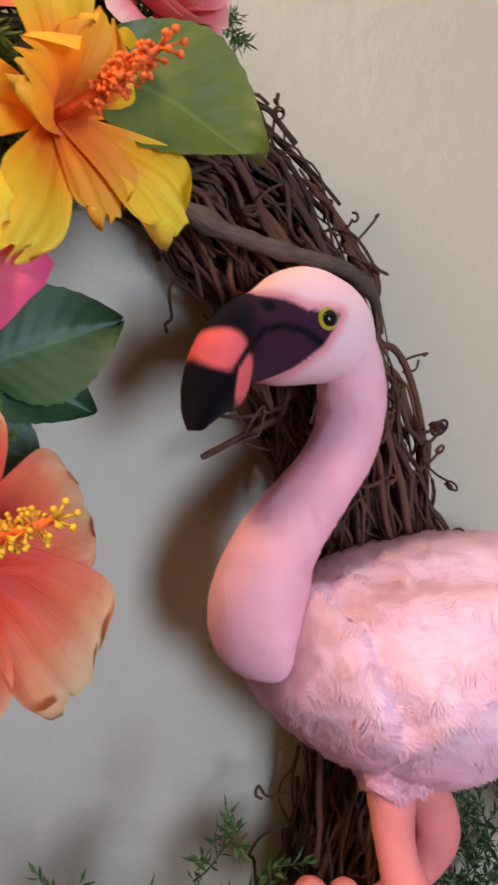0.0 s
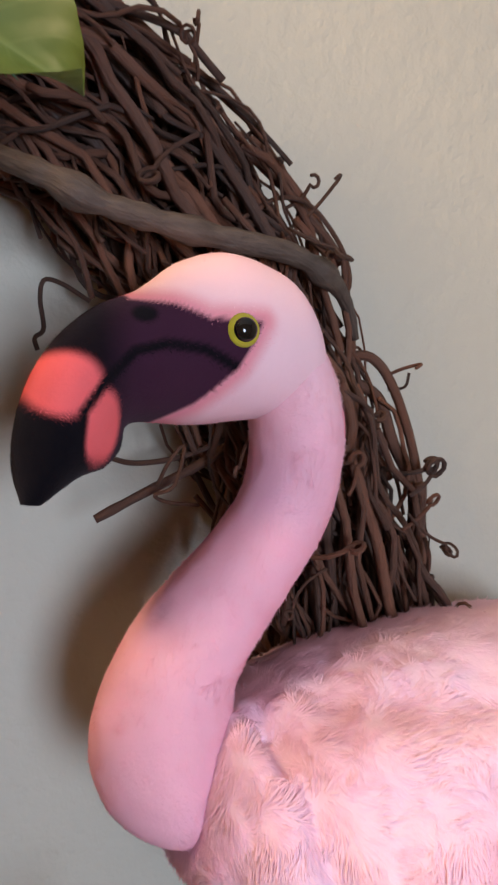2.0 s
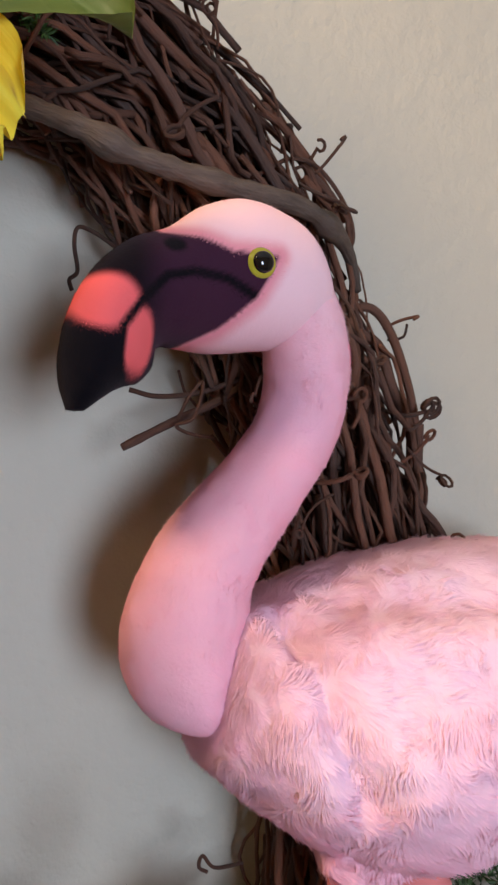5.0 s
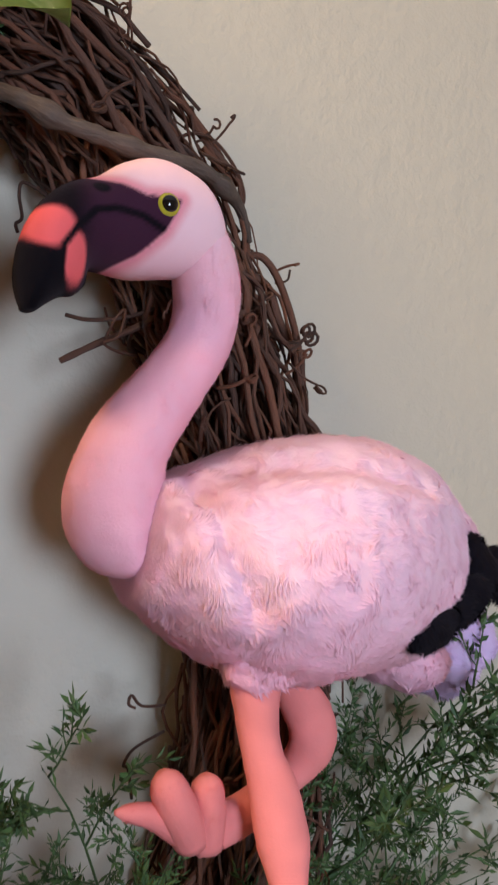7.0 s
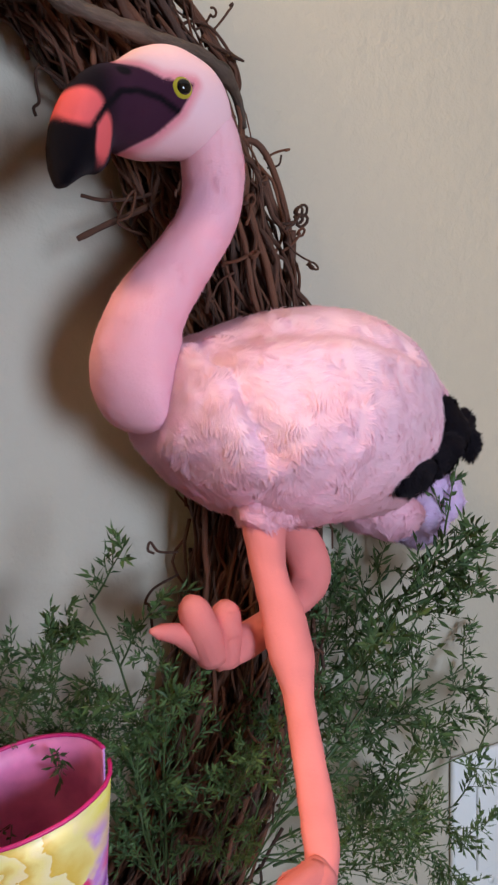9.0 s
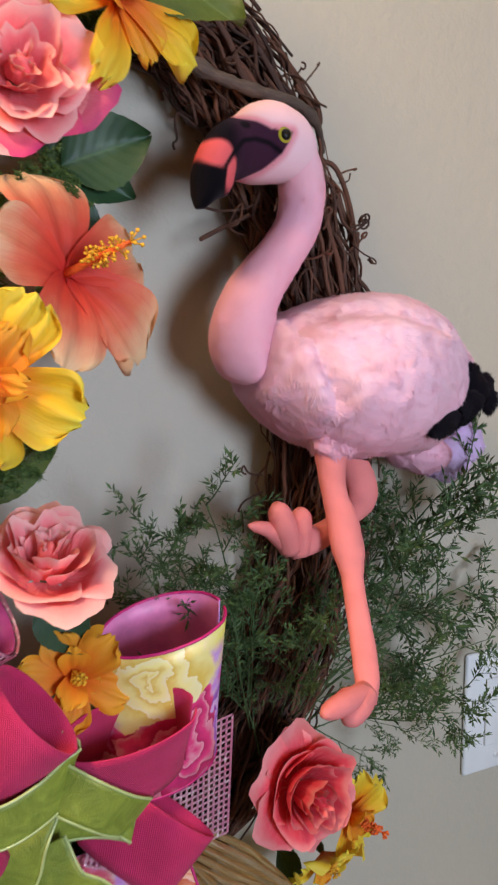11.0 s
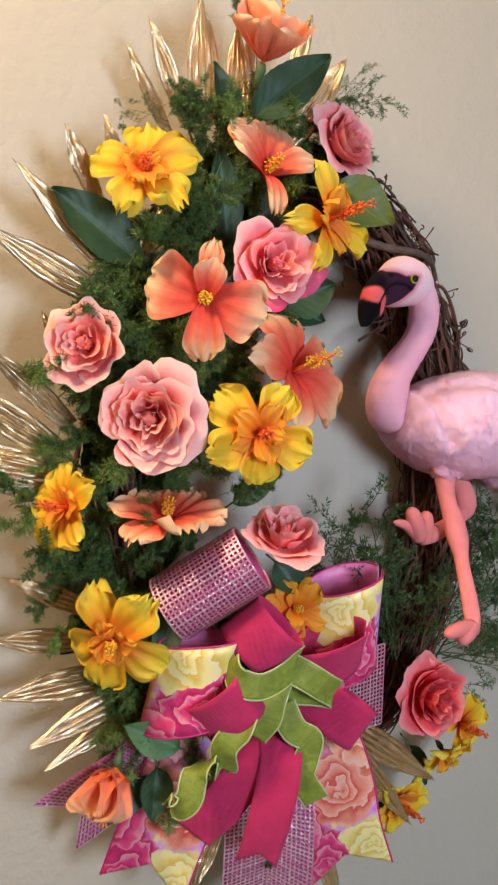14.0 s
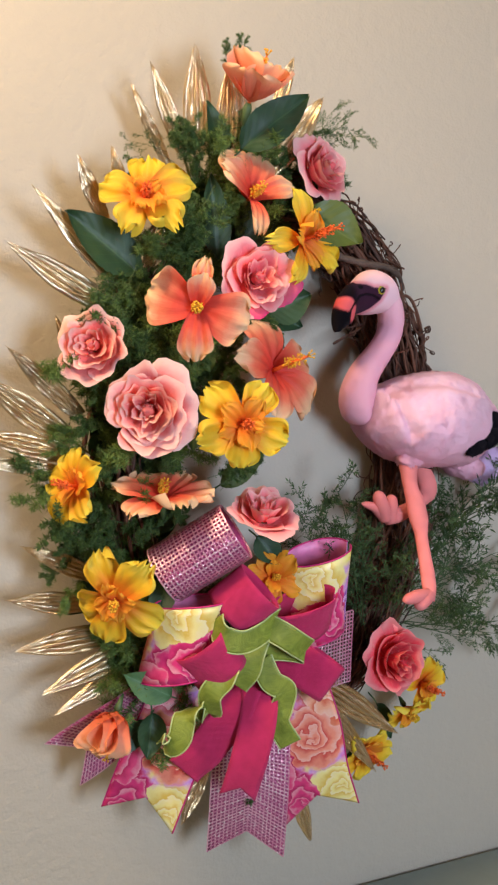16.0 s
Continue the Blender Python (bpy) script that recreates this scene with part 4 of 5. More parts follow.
def hibiscus(label, m, R, mat, seed, opens=66, n=5, inner=0, bend=0.5, ruffle=0.06, wide=0.52, pistil=0.62, a_mat=None, b_mat=None, vary=10, narrow=0.62, cup=0.12, turns=None, wides=None):
    rg = random.Random(seed)
    ob = thing("hibiscus_flower", label, "artificial flower", m, "silk flowers of the wreath")
    for i in range(n):
        az = turns[i] if turns else i * 360 / n + rg.uniform(-9, 9)
        op = opens + rg.uniform(-vary, vary)
        L = R * rg.uniform(0.92, 1.08)
        me = petal_mesh("petal", mat, L, L * (wides[i] if wides else wide), bend * rg.uniform(0.6, 1.4), cup, ruffle, seed * 31 + i, narrow)
        share("petal", me, ob, Matrix.Rotation(radians(az), 4, "Z") @ Matrix.Rotation(radians(90 - op), 4, "X") @ Matrix.Translation((0, R * 0.04, 0.0006 * i)))
    for i in range(inner):
        az, op = i * 360 / max(inner, 1) + rg.uniform(-20, 20), opens * rg.uniform(0.30, 0.80)
        L = R * rg.uniform(0.45, 0.78)
        me = petal_mesh("petal", GOLDEN if mat is YELLOW else mat, L, L * 0.50, bend, 0.25, ruffle * 0.7, seed * 57 + i)
        share("petal", me, ob, Matrix.Rotation(radians(az), 4, "Z") @ Matrix.Rotation(radians(90 - op), 4, "X") @ Matrix.Translation((0, R * 0.03, 0)))
    pistil_part(ob, R * pistil, R * 0.085, a_mat or PISTIL_Y, b_mat or PISTIL_O, seed)
    bm = bmesh.new()
    tube(bm, [(0, 0, -R * 0.42), (0, 0, -R * 0.22), (0, 0, -R * 0.08), (0, 0, 0.03 * R)], [R * 0.03, R * 0.07, R * 0.10, R * 0.06], 8)
    part("calyx", bm, M_STEM, ob)
    return ob


def rose(label, m, R, mat, seed, layers=6, spread=1.0, tall=0.70, rim=None):
    """Nested petals round an axis, tight in the heart and open at the rim."""
    rg = random.Random(seed)
    ob = thing("rose_flower", label, "artificial flower", m, "silk flowers of the wreath")
    for k in range(layers):
        f = k / (layers - 1)
        cnt = (2, 3, 4, 4, 5, 5, 6)[min(k, 6)]
        for q in range(cnt):
            bm = bmesh.new()
            uv = bm.loops.layers.uv.verify()
            ph0 = q / cnt * math.tau + k * 1.1 + rg.uniform(-0.6, 0.6)
            half = (1.75 - 0.75 * f) * rg.uniform(0.85, 1.15)
            top = R * (0.15 + 0.78 * f ** 0.85) * rg.uniform(0.90, 1.06) * (spread if k == layers - 1 else 1)
            H = R * (tall - (tall - 0.50) * f ** 2.0) * rg.uniform(0.82, 1.12)
            lip, sd = R * (0.02 + 0.15 * f * f) * rg.uniform(0.3, 1.4), rg.uniform(0, 50)
            fr, wavy = rg.uniform(2.5, 4.5), R * rg.uniform(0.02, 0.055)
            shift = Vector((rg.uniform(-1, 1), rg.uniform(-1, 1), rg.uniform(-0.5, 0.5))) * R * 0.045
            rows, nu, nv = [], 12, 15
            for i in range(nu + 1):
                u = i / nu
                row = []
                for j in range(nv):
                    v = 2 * j / (nv - 1) - 1
                    e = u * (1 - 0.13 * v ** 4 * u) + (0.040 * math.sin(4 * v + sd) + 0.022 * math.sin(11 * v + 2 * sd)) * u
                    wph = ph0 + v * half * (0.45 + 0.55 * math.sin(min(1, u * 1.15) * math.pi / 2)) * (1 - 0.10 * max(0, u - 0.75) * 4 * abs(v))
                    rho = top * (e ** 0.48) * (1 - 0.05 * v * v) + 0.006 * R * k
                    z = H * e ** (1.2 + 0.5 * f)
                    c = max(0, (e - 0.66) / 0.34)
                    rho += lip * c * c
                    z -= lip * 0.9 * c * c * (0.4 + f)
                    wob = noise.noise(Vector((math.cos(wph) * 2.2, math.sin(wph) * 2.2, sd + u))) * R * 0.16 * u
                    rip = wavy * c * math.sin(fr * v * 2 + sd) + 0.010 * R * math.sin(13 * v + sd) * u
                    row.append(bm.verts.new(Vector((math.cos(wph) * (rho + wob + rip), math.sin(wph) * (rho + wob + rip), z + wob * 0.7 + 0.5 * rip)) + shift * u))
                rows.append(row)
            grid_faces(bm, rows, uv, lambda i, j: (j / (nv - 1), i / nu))
            part("petal", bm, rim if rim and k == layers - 1 and q < 2 else mat, ob)
    part("bud", blob(bmesh.new(), (0, 0, R * tall * 0.42), (R * 0.17, R * 0.17, R * tall * 0.46), seed, 0.35, 3), mat, ob)
    bm = bmesh.new()
    tube(bm, [(0, 0, -R * 0.5), (0, 0, -R * 0.2), (0, 0, -0.02 * R), (0, 0, 0.06 * R)], [R * 0.04, R * 0.09, R * 0.2, R * 0.1], 8)
    part("calyx", bm, M_STEM, ob)
    return ob


# roses
rose("blush pink silk rose among green sprays", axis((-0.3590, -0.1120, 1.4672), -32, 6, 20), 0.0360, BLUSH, 1, 5, 1.0, 0.66)
rose("large blush pink silk rose, fully open", axis((-0.3116, -0.1400, 1.4036), -26, -2, 80), 0.0438, BLUSH, 2, 6, 1.0, 0.60)
rose("pink silk rose with magenta outer petals", axis((-0.1999, -0.1500, 1.5371), -6, 4, 10), 0.0385, ROSE_PINK, 3, 5, 1.05, 0.68, ROSE_RIM)
rose("pale pink silk rose at the top of the wreath", axis((-0.1015, -0.0950, 1.6678), 20, 10, 40), 0.0358, ROSE_PINK, 4, 5, 1.0, 0.9)
rose("pink silk rose above the bow, turned upwards", axis((-0.1901, -0.1500, 1.2852), -4, 58, 0), 0.0353, ROSE_PINK, 5, 5, 1.0, 0.75)
rose("coral red silk rose below the flamingo's foot", axis((-0.0024, -0.1080, 1.0998), 2, 6, 60), 0.0382, ROSE_RED, 6, 5, 0.95, 0.95)

# coral hibiscus
hibiscus("coral hibiscus flower with peach petal edges, wide open", axis((-0.2717, -0.1720, 1.5047), -28, -4, 0), 0.0515, ORANGE, 11, 74, 4, 1, 0.6, 0.09, 0.60, 0.28, turns=(72, -108, 178, -10), wides=(0.72, 0.66, 0.44, 0.28))
hibiscus("coral hibiscus flower opening upwards beside a gold leaf", axis((-0.1894, -0.1050, 1.6280), 6, 24, 0), 0.0560, ORANGE, 12, 44, 5, 0, 0.95, 0.06, 0.46, 0.5, turns=(28, -82, 172, -22, 62), wides=(0.46, 0.34, 0.24, 0.42, 0.40))
hibiscus("coral hibiscus flower hanging over the open middle of the wreath", axis((-0.1730, -0.1320, 1.4434), 18, 16, 10), 0.0596, ORANGE, 13, 66, 5, 0, 0.8, 0.07, 0.50, 0.85)
hibiscus("coral hibiscus flower lying flat, seen from its edge", axis((-0.2951, -0.1300, 1.3087), -20, 68, 30), 0.0519, ORANGE, 14, 66, 6, 0, 0.35, 0.08, 0.52, 0.42)
hibiscus("half-open coral hibiscus at the very top of the wreath", axis((-0.1970, -0.1250, 1.7230), 12, 62, 10), 0.0523, PEACH, 15, 36, 6, 0, 0.1, 0.03, 0.80, 0.95)
hibiscus("closed coral hibiscus bud hanging downwards", axis((-0.3408, -0.1150, 1.0895), -55, -58, 0), 0.0426, PEACH, 16, 21, 6, 0, -0.7, 0.02, 0.85, 1.05, cup=0.35)

# yellow hibiscus
hibiscus("ruffled yellow hibiscus with an orange heart", axis((-0.3098, -0.1250, 1.6161), -20, 18, 5), 0.0467, YELLOW, 21, 72, 5, 6, 0.7, 0.17, 0.5, 0.5, PISTIL_O)
hibiscus("yellow hibiscus with a long orange pistil", axis((-0.1530, -0.1580, 1.5808), 20, -2, 90), 0.0490, YELLOW, 22, 66, 5, 3, 0.7, 0.12, 0.38, 1.05, PISTIL_O, narrow=0.9)
hibiscus("ruffled yellow hibiscus over the middle of the wreath", axis((-0.2257, -0.1780, 1.3901), -12, -4, 40), 0.0471, YELLOW, 23, 76, 5, 5, 0.7, 0.17, 0.52, 0.55, PISTIL_O)
hibiscus("golden yellow hibiscus seen from its side", axis((-0.3762, -0.1050, 1.3249), -62, 10, 15), 0.0415, YELLOW, 24, 58, 5, 4, 0.5, 0.09, 0.5, 0.8, PISTIL_O)
hibiscus("ruffled yellow hibiscus beside the bow", axis((-0.3464, -0.1400, 1.2142), -30, -8, 25), 0.0477, YELLOW, 25, 72, 5, 6, 0.7, 0.17, 0.52, 0.6)
hibiscus("small orange hibiscus tucked behind the bow", axis((-0.1675, -0.1250, 1.2173), -10, 10, 20), 0.0327, GOLDEN, 26, 60, 5, 3, 0.5, 0.09, 0.48, 0.5)
hibiscus("small yellow hibiscus behind the coral red rose", axis((0.0566, -0.0850, 1.0550), 14, -10, 0), 0.0357, YELLOW, 27, 62, 5, 3, 0.5, 0.10, 0.5, 0.9, PISTIL_O)
hibiscus("small yellow hibiscus hanging below the red rose", axis((0.0385, -0.0800, 1.0253), 5, -40, 0), 0.0371, YELLOW, 28, 62, 5, 2, 0.5, 0.10, 0.52, 0.5)
hibiscus("yellow and orange hibiscus behind a gold leaf", axis((-0.0176, -0.0700, 0.9761), 10, -20, 40), 0.0410, YELLOW, 29, 64, 5, 4, 0.5, 0.10, 0.5, 0.9, PISTIL_O)


# ---- leaves ----


def leaf(label, base, tip, wide, mat, seed, droop=0.12, name="green_leaf", tilt=0.0, serrate=0.02, group="green leaves of the wreath"):
    """One cloth leaf on a wire stalk, from its base to its tip."""
    b, t = Vector(base), Vector(tip)
    L = (t - b).length
    y = (t - b).normalized()
    out = Vector((math.sin(radians(tilt)), -math.cos(radians(tilt)), 0.15))
    z = (out - y * out.dot(y)).normalized()
    x = y.cross(z)
    m = Matrix.Translation(b) @ Matrix((x, y, z)).transposed().to_4x4()
    ob = thing(name, label, "artificial leaf", m, group)
    bm = bmesh.new()
    uv = bm.loops.layers.uv.verify()
    rows, nu, nv = [], 22, 9
    for i in range(nu + 1):
        u = i / nu
        w = wide * 0.5 * (math.sin(math.pi * u ** 0.78) ** 0.8 if 0 < u < 1 else 0.0)
        w = max(w, 0.0006) * (1 + serrate * (1 if i % 2 else -1))
        row = []
        for j in range(nv):
            v = 2 * j / (nv - 1) - 1
            z = -droop * L * (u - 0.25) ** 2 + 0.16 * wide * abs(v) + 0.03 * L * noise.noise(Vector((v, u * 3, seed)))
            row.append(bm.verts.new((w * v, L * u, z)))
        rows.append(row)
    grid_faces(bm, rows, uv, lambda i, j: (j / (nv - 1), i / nu))
    part("blade", bm, mat, ob)
    bm = bmesh.new()
    tube(bm, [(0, -L * 0.28, -0.01), (0, -L * 0.1, -0.003), (0, L * 0.2, -0.0006)], [0.0010, 0.0010, 0.0006], 6)
    part("stalk", bm, M_STEM, ob)
    return ob


D, G, Lt = "dark green cloth leaf with a raised midrib", "mid green serrated cloth leaf", "light green rounded cloth leaf"
LEAVES = [
    (D, (-0.2003, -0.1100, 1.6785), (-0.1213, -0.1180, 1.7456), 0.0453, LEAF_DARK), (D, (-0.3063, -0.0850, 1.5460), (-0.3834, -0.0950, 1.6044), 0.0489, LEAF_DARK),
    (G, (-0.1350, -0.1400, 1.6120), (-0.0810, -0.1640, 1.5800), 0.0560, LEAF_MID), (D, (-0.1606, -0.0900, 1.5093), (-0.1078, -0.0980, 1.5315), 0.0458, LEAF_DARK),
    (D, (-0.1723, -0.0850, 1.5187), (-0.1153, -0.0920, 1.4947), 0.0382, LEAF_DARK), (D, (-0.2165, -0.0850, 1.5661), (-0.2288, -0.1000, 1.6542), 0.0344, LEAF_DARK),
    (D, (-0.2064, -0.0850, 1.6706), (-0.2313, -0.0950, 1.7320), 0.0256, LEAF_DARK), (D, (-0.2133, -0.0850, 1.3167), (-0.1638, -0.0950, 1.3558), 0.0292, LEAF_MID),
    (D, (-0.2486, -0.1000, 1.4239), (-0.2562, -0.1150, 1.3580), 0.0342, LEAF_DARK), (Lt, (-0.2854, -0.1200, 1.0988), (-0.3373, -0.1300, 1.1316), 0.0333, LEAF_LIGHT),
    (D, (-0.3028, -0.1150, 1.0813), (-0.3111, -0.1250, 1.0356), 0.0322, LEAF_DARK), (D, (-0.3048, -0.1050, 1.0699), (-0.3532, -0.1150, 1.0390), 0.0274, LEAF_DARK),
    (D, (-0.2783, -0.1000, 1.2231), (-0.3037, -0.1200, 1.1766), 0.0289, LEAF_DARK), (D, (-0.1838, -0.1200, 1.2629), (-0.1634, -0.1350, 1.2327), 0.0321, LEAF_DARK),
    (D, (-0.1930, -0.0850, 1.5861), (-0.1522, -0.0980, 1.6209), 0.0414, LEAF_DARK), (D, (0.0111, -0.0600, 1.0262), (0.0281, -0.0660, 0.9793), 0.0245, LEAF_DARK),
    (D, (-0.2467, -0.0950, 1.4726), (-0.2329, -0.1100, 1.4421), 0.0317, LEAF_MID), (D, (-0.1369, -0.0850, 1.4753), (-0.1710, -0.0900, 1.4869), 0.0280, LEAF_DARK),
    (D, (0.0072, -0.0500, 0.9602), (-0.0360, -0.0600, 0.9644), 0.0327, LEAF_DARK), (D, (-0.1185, -0.0750, 1.6501), (-0.1028, -0.0800, 1.6314), 0.0327, LEAF_DARK),
]
for i, (lab, b, t, w, mt) in enumerate(LEAVES):
    leaf(lab, b, t, w, mt, i, tilt=-14 + 9 * (i % 4))


def gold_leaf(base, tip, wide, seed):
    """A pressed foil palm spear: several long folds that meet in a point."""
    rg = random.Random(seed)
    b, t = Vector(base), Vector(tip)
    L = (t - b).length
    y = (t - b).normalized()
    out = Vector((rg.uniform(-0.5, 0.1), -1, rg.uniform(-0.2, 0.3)))
    z = (out - y * out.dot(y)).normalized()
    x = y.cross(z)
    m = Matrix.Translation(b) @ Matrix((x, y, z)).transposed().to_4x4()
    ob = thing("gold_palm_leaf", "shiny champagne gold foil palm spear with long folds", "artificial leaf", m, "gold palm spears of the wreath")
    nb = 4 if wide < 0.018 else 5
    for q in range(nb):
        bm = bmesh.new()
        uv = bm.loops.layers.uv.verify()
        off = (q - (nb - 1) / 2) / nb * wide
        reach = L * (1 - 0.035 * abs(q - (nb - 1) / 2) - rg.uniform(0, 0.03))
        rows, nu, nv = [], 24, 7
        lift = rg.uniform(-0.0012, 0.0016)
        for i in range(nu + 1):
            u = i / nu
            w = wide / nb * 0.52 * (0.75 + 0.25 * math.sin(math.pi * u)) * (1 if u < 0.80 else max(0.06, 1 - ((u - 0.80) / 0.20) ** 2.0))
            mid = off * (0.70 + 0.42 * math.sin(math.pi * min(1, u * 1.1))) * (1 - 0.62 * (max(0, u - 0.55) / 0.45) ** 1.5)
            row = []
            for k in range(nv):
                v = 2 * k / (nv - 1) - 1
                ridge = (1 - v * v) * wide * 0.105 * (1 - 0.4 * u) + (0.5 - abs(abs(v) - 0.5)) * wide * 0.02
                row.append(bm.verts.new((mid + w * v, reach * u, ridge + lift * u + 0.05 * L * (u - 0.5) ** 2 - 3.0 * off * off + 0.0018 * noise.noise(Vector((v * 2 + q, u * 9, seed))))))
            rows.append(row)
        grid_faces(bm, rows, uv, lambda i, j: (j / (nv - 1) + q, i / nu * 4))
        part("blade", bm, M_GOLD, ob)
    bm = bmesh.new()
    tube(bm, [(0, -L * 0.35, -0.006), (0, 0, 0.001), (0, L * 0.5, 0.003), (0, L * 0.94, 0.002)], [0.0016, 0.0014, 0.0010, 0.0004], 6)
    part("rib", bm, M_GOLD, ob)
    return ob


GOLD = [
    ((-0.2325, -0.0700, 1.6805), (-0.2422, -0.0850, 1.7960), 0.0280), ((-0.2503, -0.0650, 1.6840), (-0.2910, -0.0800, 1.7693), 0.0181), ((-0.2584, -0.0500, 1.6641), (-0.3061, -0.0550, 1.7553), 0.0123),
    ((-0.3128, -0.0600, 1.6327), (-0.3298, -0.0650, 1.6825), 0.0133), ((-0.3372, -0.0650, 1.6030), (-0.3698, -0.0800, 1.6652), 0.0186), ((-0.3150, -0.0650, 1.5281), (-0.4172, -0.0850, 1.6290), 0.0220),
    ((-0.3244, -0.0600, 1.5088), (-0.4445, -0.0850, 1.5703), 0.0288), ((-0.3643, -0.0600, 1.3960), (-0.4450, -0.0850, 1.4689), 0.0207), ((-0.3731, -0.0600, 1.3684), (-0.4743, -0.0850, 1.4383), 0.0276),
    ((-0.3732, -0.0600, 1.3527), (-0.4828, -0.0800, 1.3818), 0.0230), ((-0.3833, -0.0550, 1.3368), (-0.4824, -0.0700, 1.3522), 0.0150), ((-0.3415, -0.0550, 1.2157), (-0.4329, -0.0750, 1.2633), 0.0191),
    ((-0.3554, -0.0600, 1.1905), (-0.4497, -0.0800, 1.2089), 0.0214), ((-0.3211, -0.0600, 1.1566), (-0.4446, -0.0850, 1.1550), 0.0262), ((-0.2985, -0.0600, 1.1399), (-0.4167, -0.0850, 1.1061), 0.0277),
    ((-0.2972, -0.0550, 1.1177), (-0.4015, -0.0700, 1.0767), 0.0196), ((-0.0952, -0.0800, 1.0813), (0.0206, -0.0950, 0.9974), 0.0289), ((-0.1015, -0.0850, 1.0721), (-0.0098, -0.0950, 0.9540), 0.0232),
    ((-0.1107, -0.0750, 0.9416), (-0.0937, -0.0800, 0.8757), 0.0177), ((-0.2308, -0.0800, 0.9933), (-0.2613, -0.0850, 0.9342), 0.0218), ((-0.1977, -0.0700, 1.6811), (-0.2031, -0.0800, 1.7763), 0.0236),
    ((-0.1554, -0.0850, 1.6665), (-0.0919, -0.1000, 1.7537), 0.0293), ((-0.1395, -0.0700, 1.7376), (-0.1187, -0.0750, 1.8015), 0.0154), ((-0.3657, -0.0500, 1.4479), (-0.3889, -0.0550, 1.5033), 0.0108),
    ((-0.1812, -0.0650, 1.6965), (-0.1856, -0.0750, 1.8036), 0.0150), ((-0.2881, -0.0600, 1.5591), (-0.2763, -0.0800, 1.5992), 0.0182),
]
for i, (b, t, w) in enumerate(GOLD):
    gold_leaf(b, t, w, 100 + i)

# ---- fine greenery ----


def leaflet(bm, p, d, nrm, ln, wd):
    s = d.cross(nrm).normalized() * wd
    n2 = s.cross(d).normalized() * wd * 0.5
    a, b, c, e = bm.verts.new(p), bm.verts.new(p + d * ln * 0.45 + s + n2), bm.verts.new(p + d * ln), bm.verts.new(p + d * ln * 0.45 - s + n2)
    bm.faces.new((a, b, c))
    bm.faces.new((a, c, e))


def spray_meshes(seed, L, twigs, fl, ln, wd, spread, mat, fluffy=False):
    """Stems and leaflets of one sprig, which grows along +z from the origin."""
    rg = random.Random(seed)
    stem, fol = bmesh.new(), bmesh.new()

    def rv():
        return Vector((rg.uniform(-1, 1), rg.uniform(-1, 1), rg.uniform(-1, 1)))

    def shoot(p, d, length, r, depth):
        pts, bend = [p.copy()], rv() * 0.35
        steps = 7
        for i in range(steps):
            d = (d + bend * 0.12 + rv() * 0.10).normalized()
            p = p + d * length / steps
            pts.append(p.copy())
            if depth > 0 and i >= 1:
                for _ in range(twigs if depth == 2 else 1):
                    side = d.cross(rv()).normalized()
                    shoot(p.copy(), (d * 0.75 + side * spread).normalized(), length * rg.uniform(0.30, 0.48) * (1 - 0.45 * i / steps), r * 0.65, depth - 1)
            for _ in range(fl):
                side = d.cross(rv()).normalized()
                leaflet(fol, p - d * length / steps * rg.random(), (d * (0.9 if not fluffy else 0.25) + side).normalized(), rv().normalized(), ln * rg.uniform(0.6, 1.25), wd)
        leaflet(fol, p, d, rv().normalized(), ln * 1.1, wd)
        tube(stem, pts, [r * (1 - 0.6 * k / steps) for k in range(steps + 1)], 4)

    shoot(Vector(), Vector((0, 0, 1)), L, 0.0009, 2)
    out = []
    for nm, b, mt in (("stem", stem, M_STEM), ("foliage", fol, mat)):
        me = bpy.data.meshes.new(nm)
        b.to_mesh(me)
        b.free()
        me.materials.append(mt)
        out.append(me)
    return out


def place_spray(meshes, name, label, group, base, tip, native, roll):
    b, t = Vector(base), Vector(tip)
    s = (t - b).length / native
    m = Matrix.Translation(b) @ (t - b).to_track_quat("Z", "Y").to_matrix().to_4x4() @ Matrix.Rotation(roll, 4, "Z")
    ob = thing(name, label, "artificial greenery", m, group)
    for nm, me in zip(("stem", "foliage"), meshes):
        o = share(nm, me, ob, Matrix.Scale(s, 4))
        if nm == "foliage":
            tagged(o, kind="stuff")
    return ob


bushy = [spray_meshes(300 + i, 0.15, 1, 1, 0.0072, 0.00105, 0.72, FOL_BUSH) for i in range(6)]
feathery = [spray_meshes(330 + i, 0.10, 2, 3, 0.0075, 0.0008, 0.9, FOL_DARK, True) for i in range(5)]
airy = [spray_meshes(360 + i, 0.10, 1, 3, 0.0105, 0.00065, 0.9, FOL_LIGHT, True) for i in range(5)]
rng = random.Random(8)
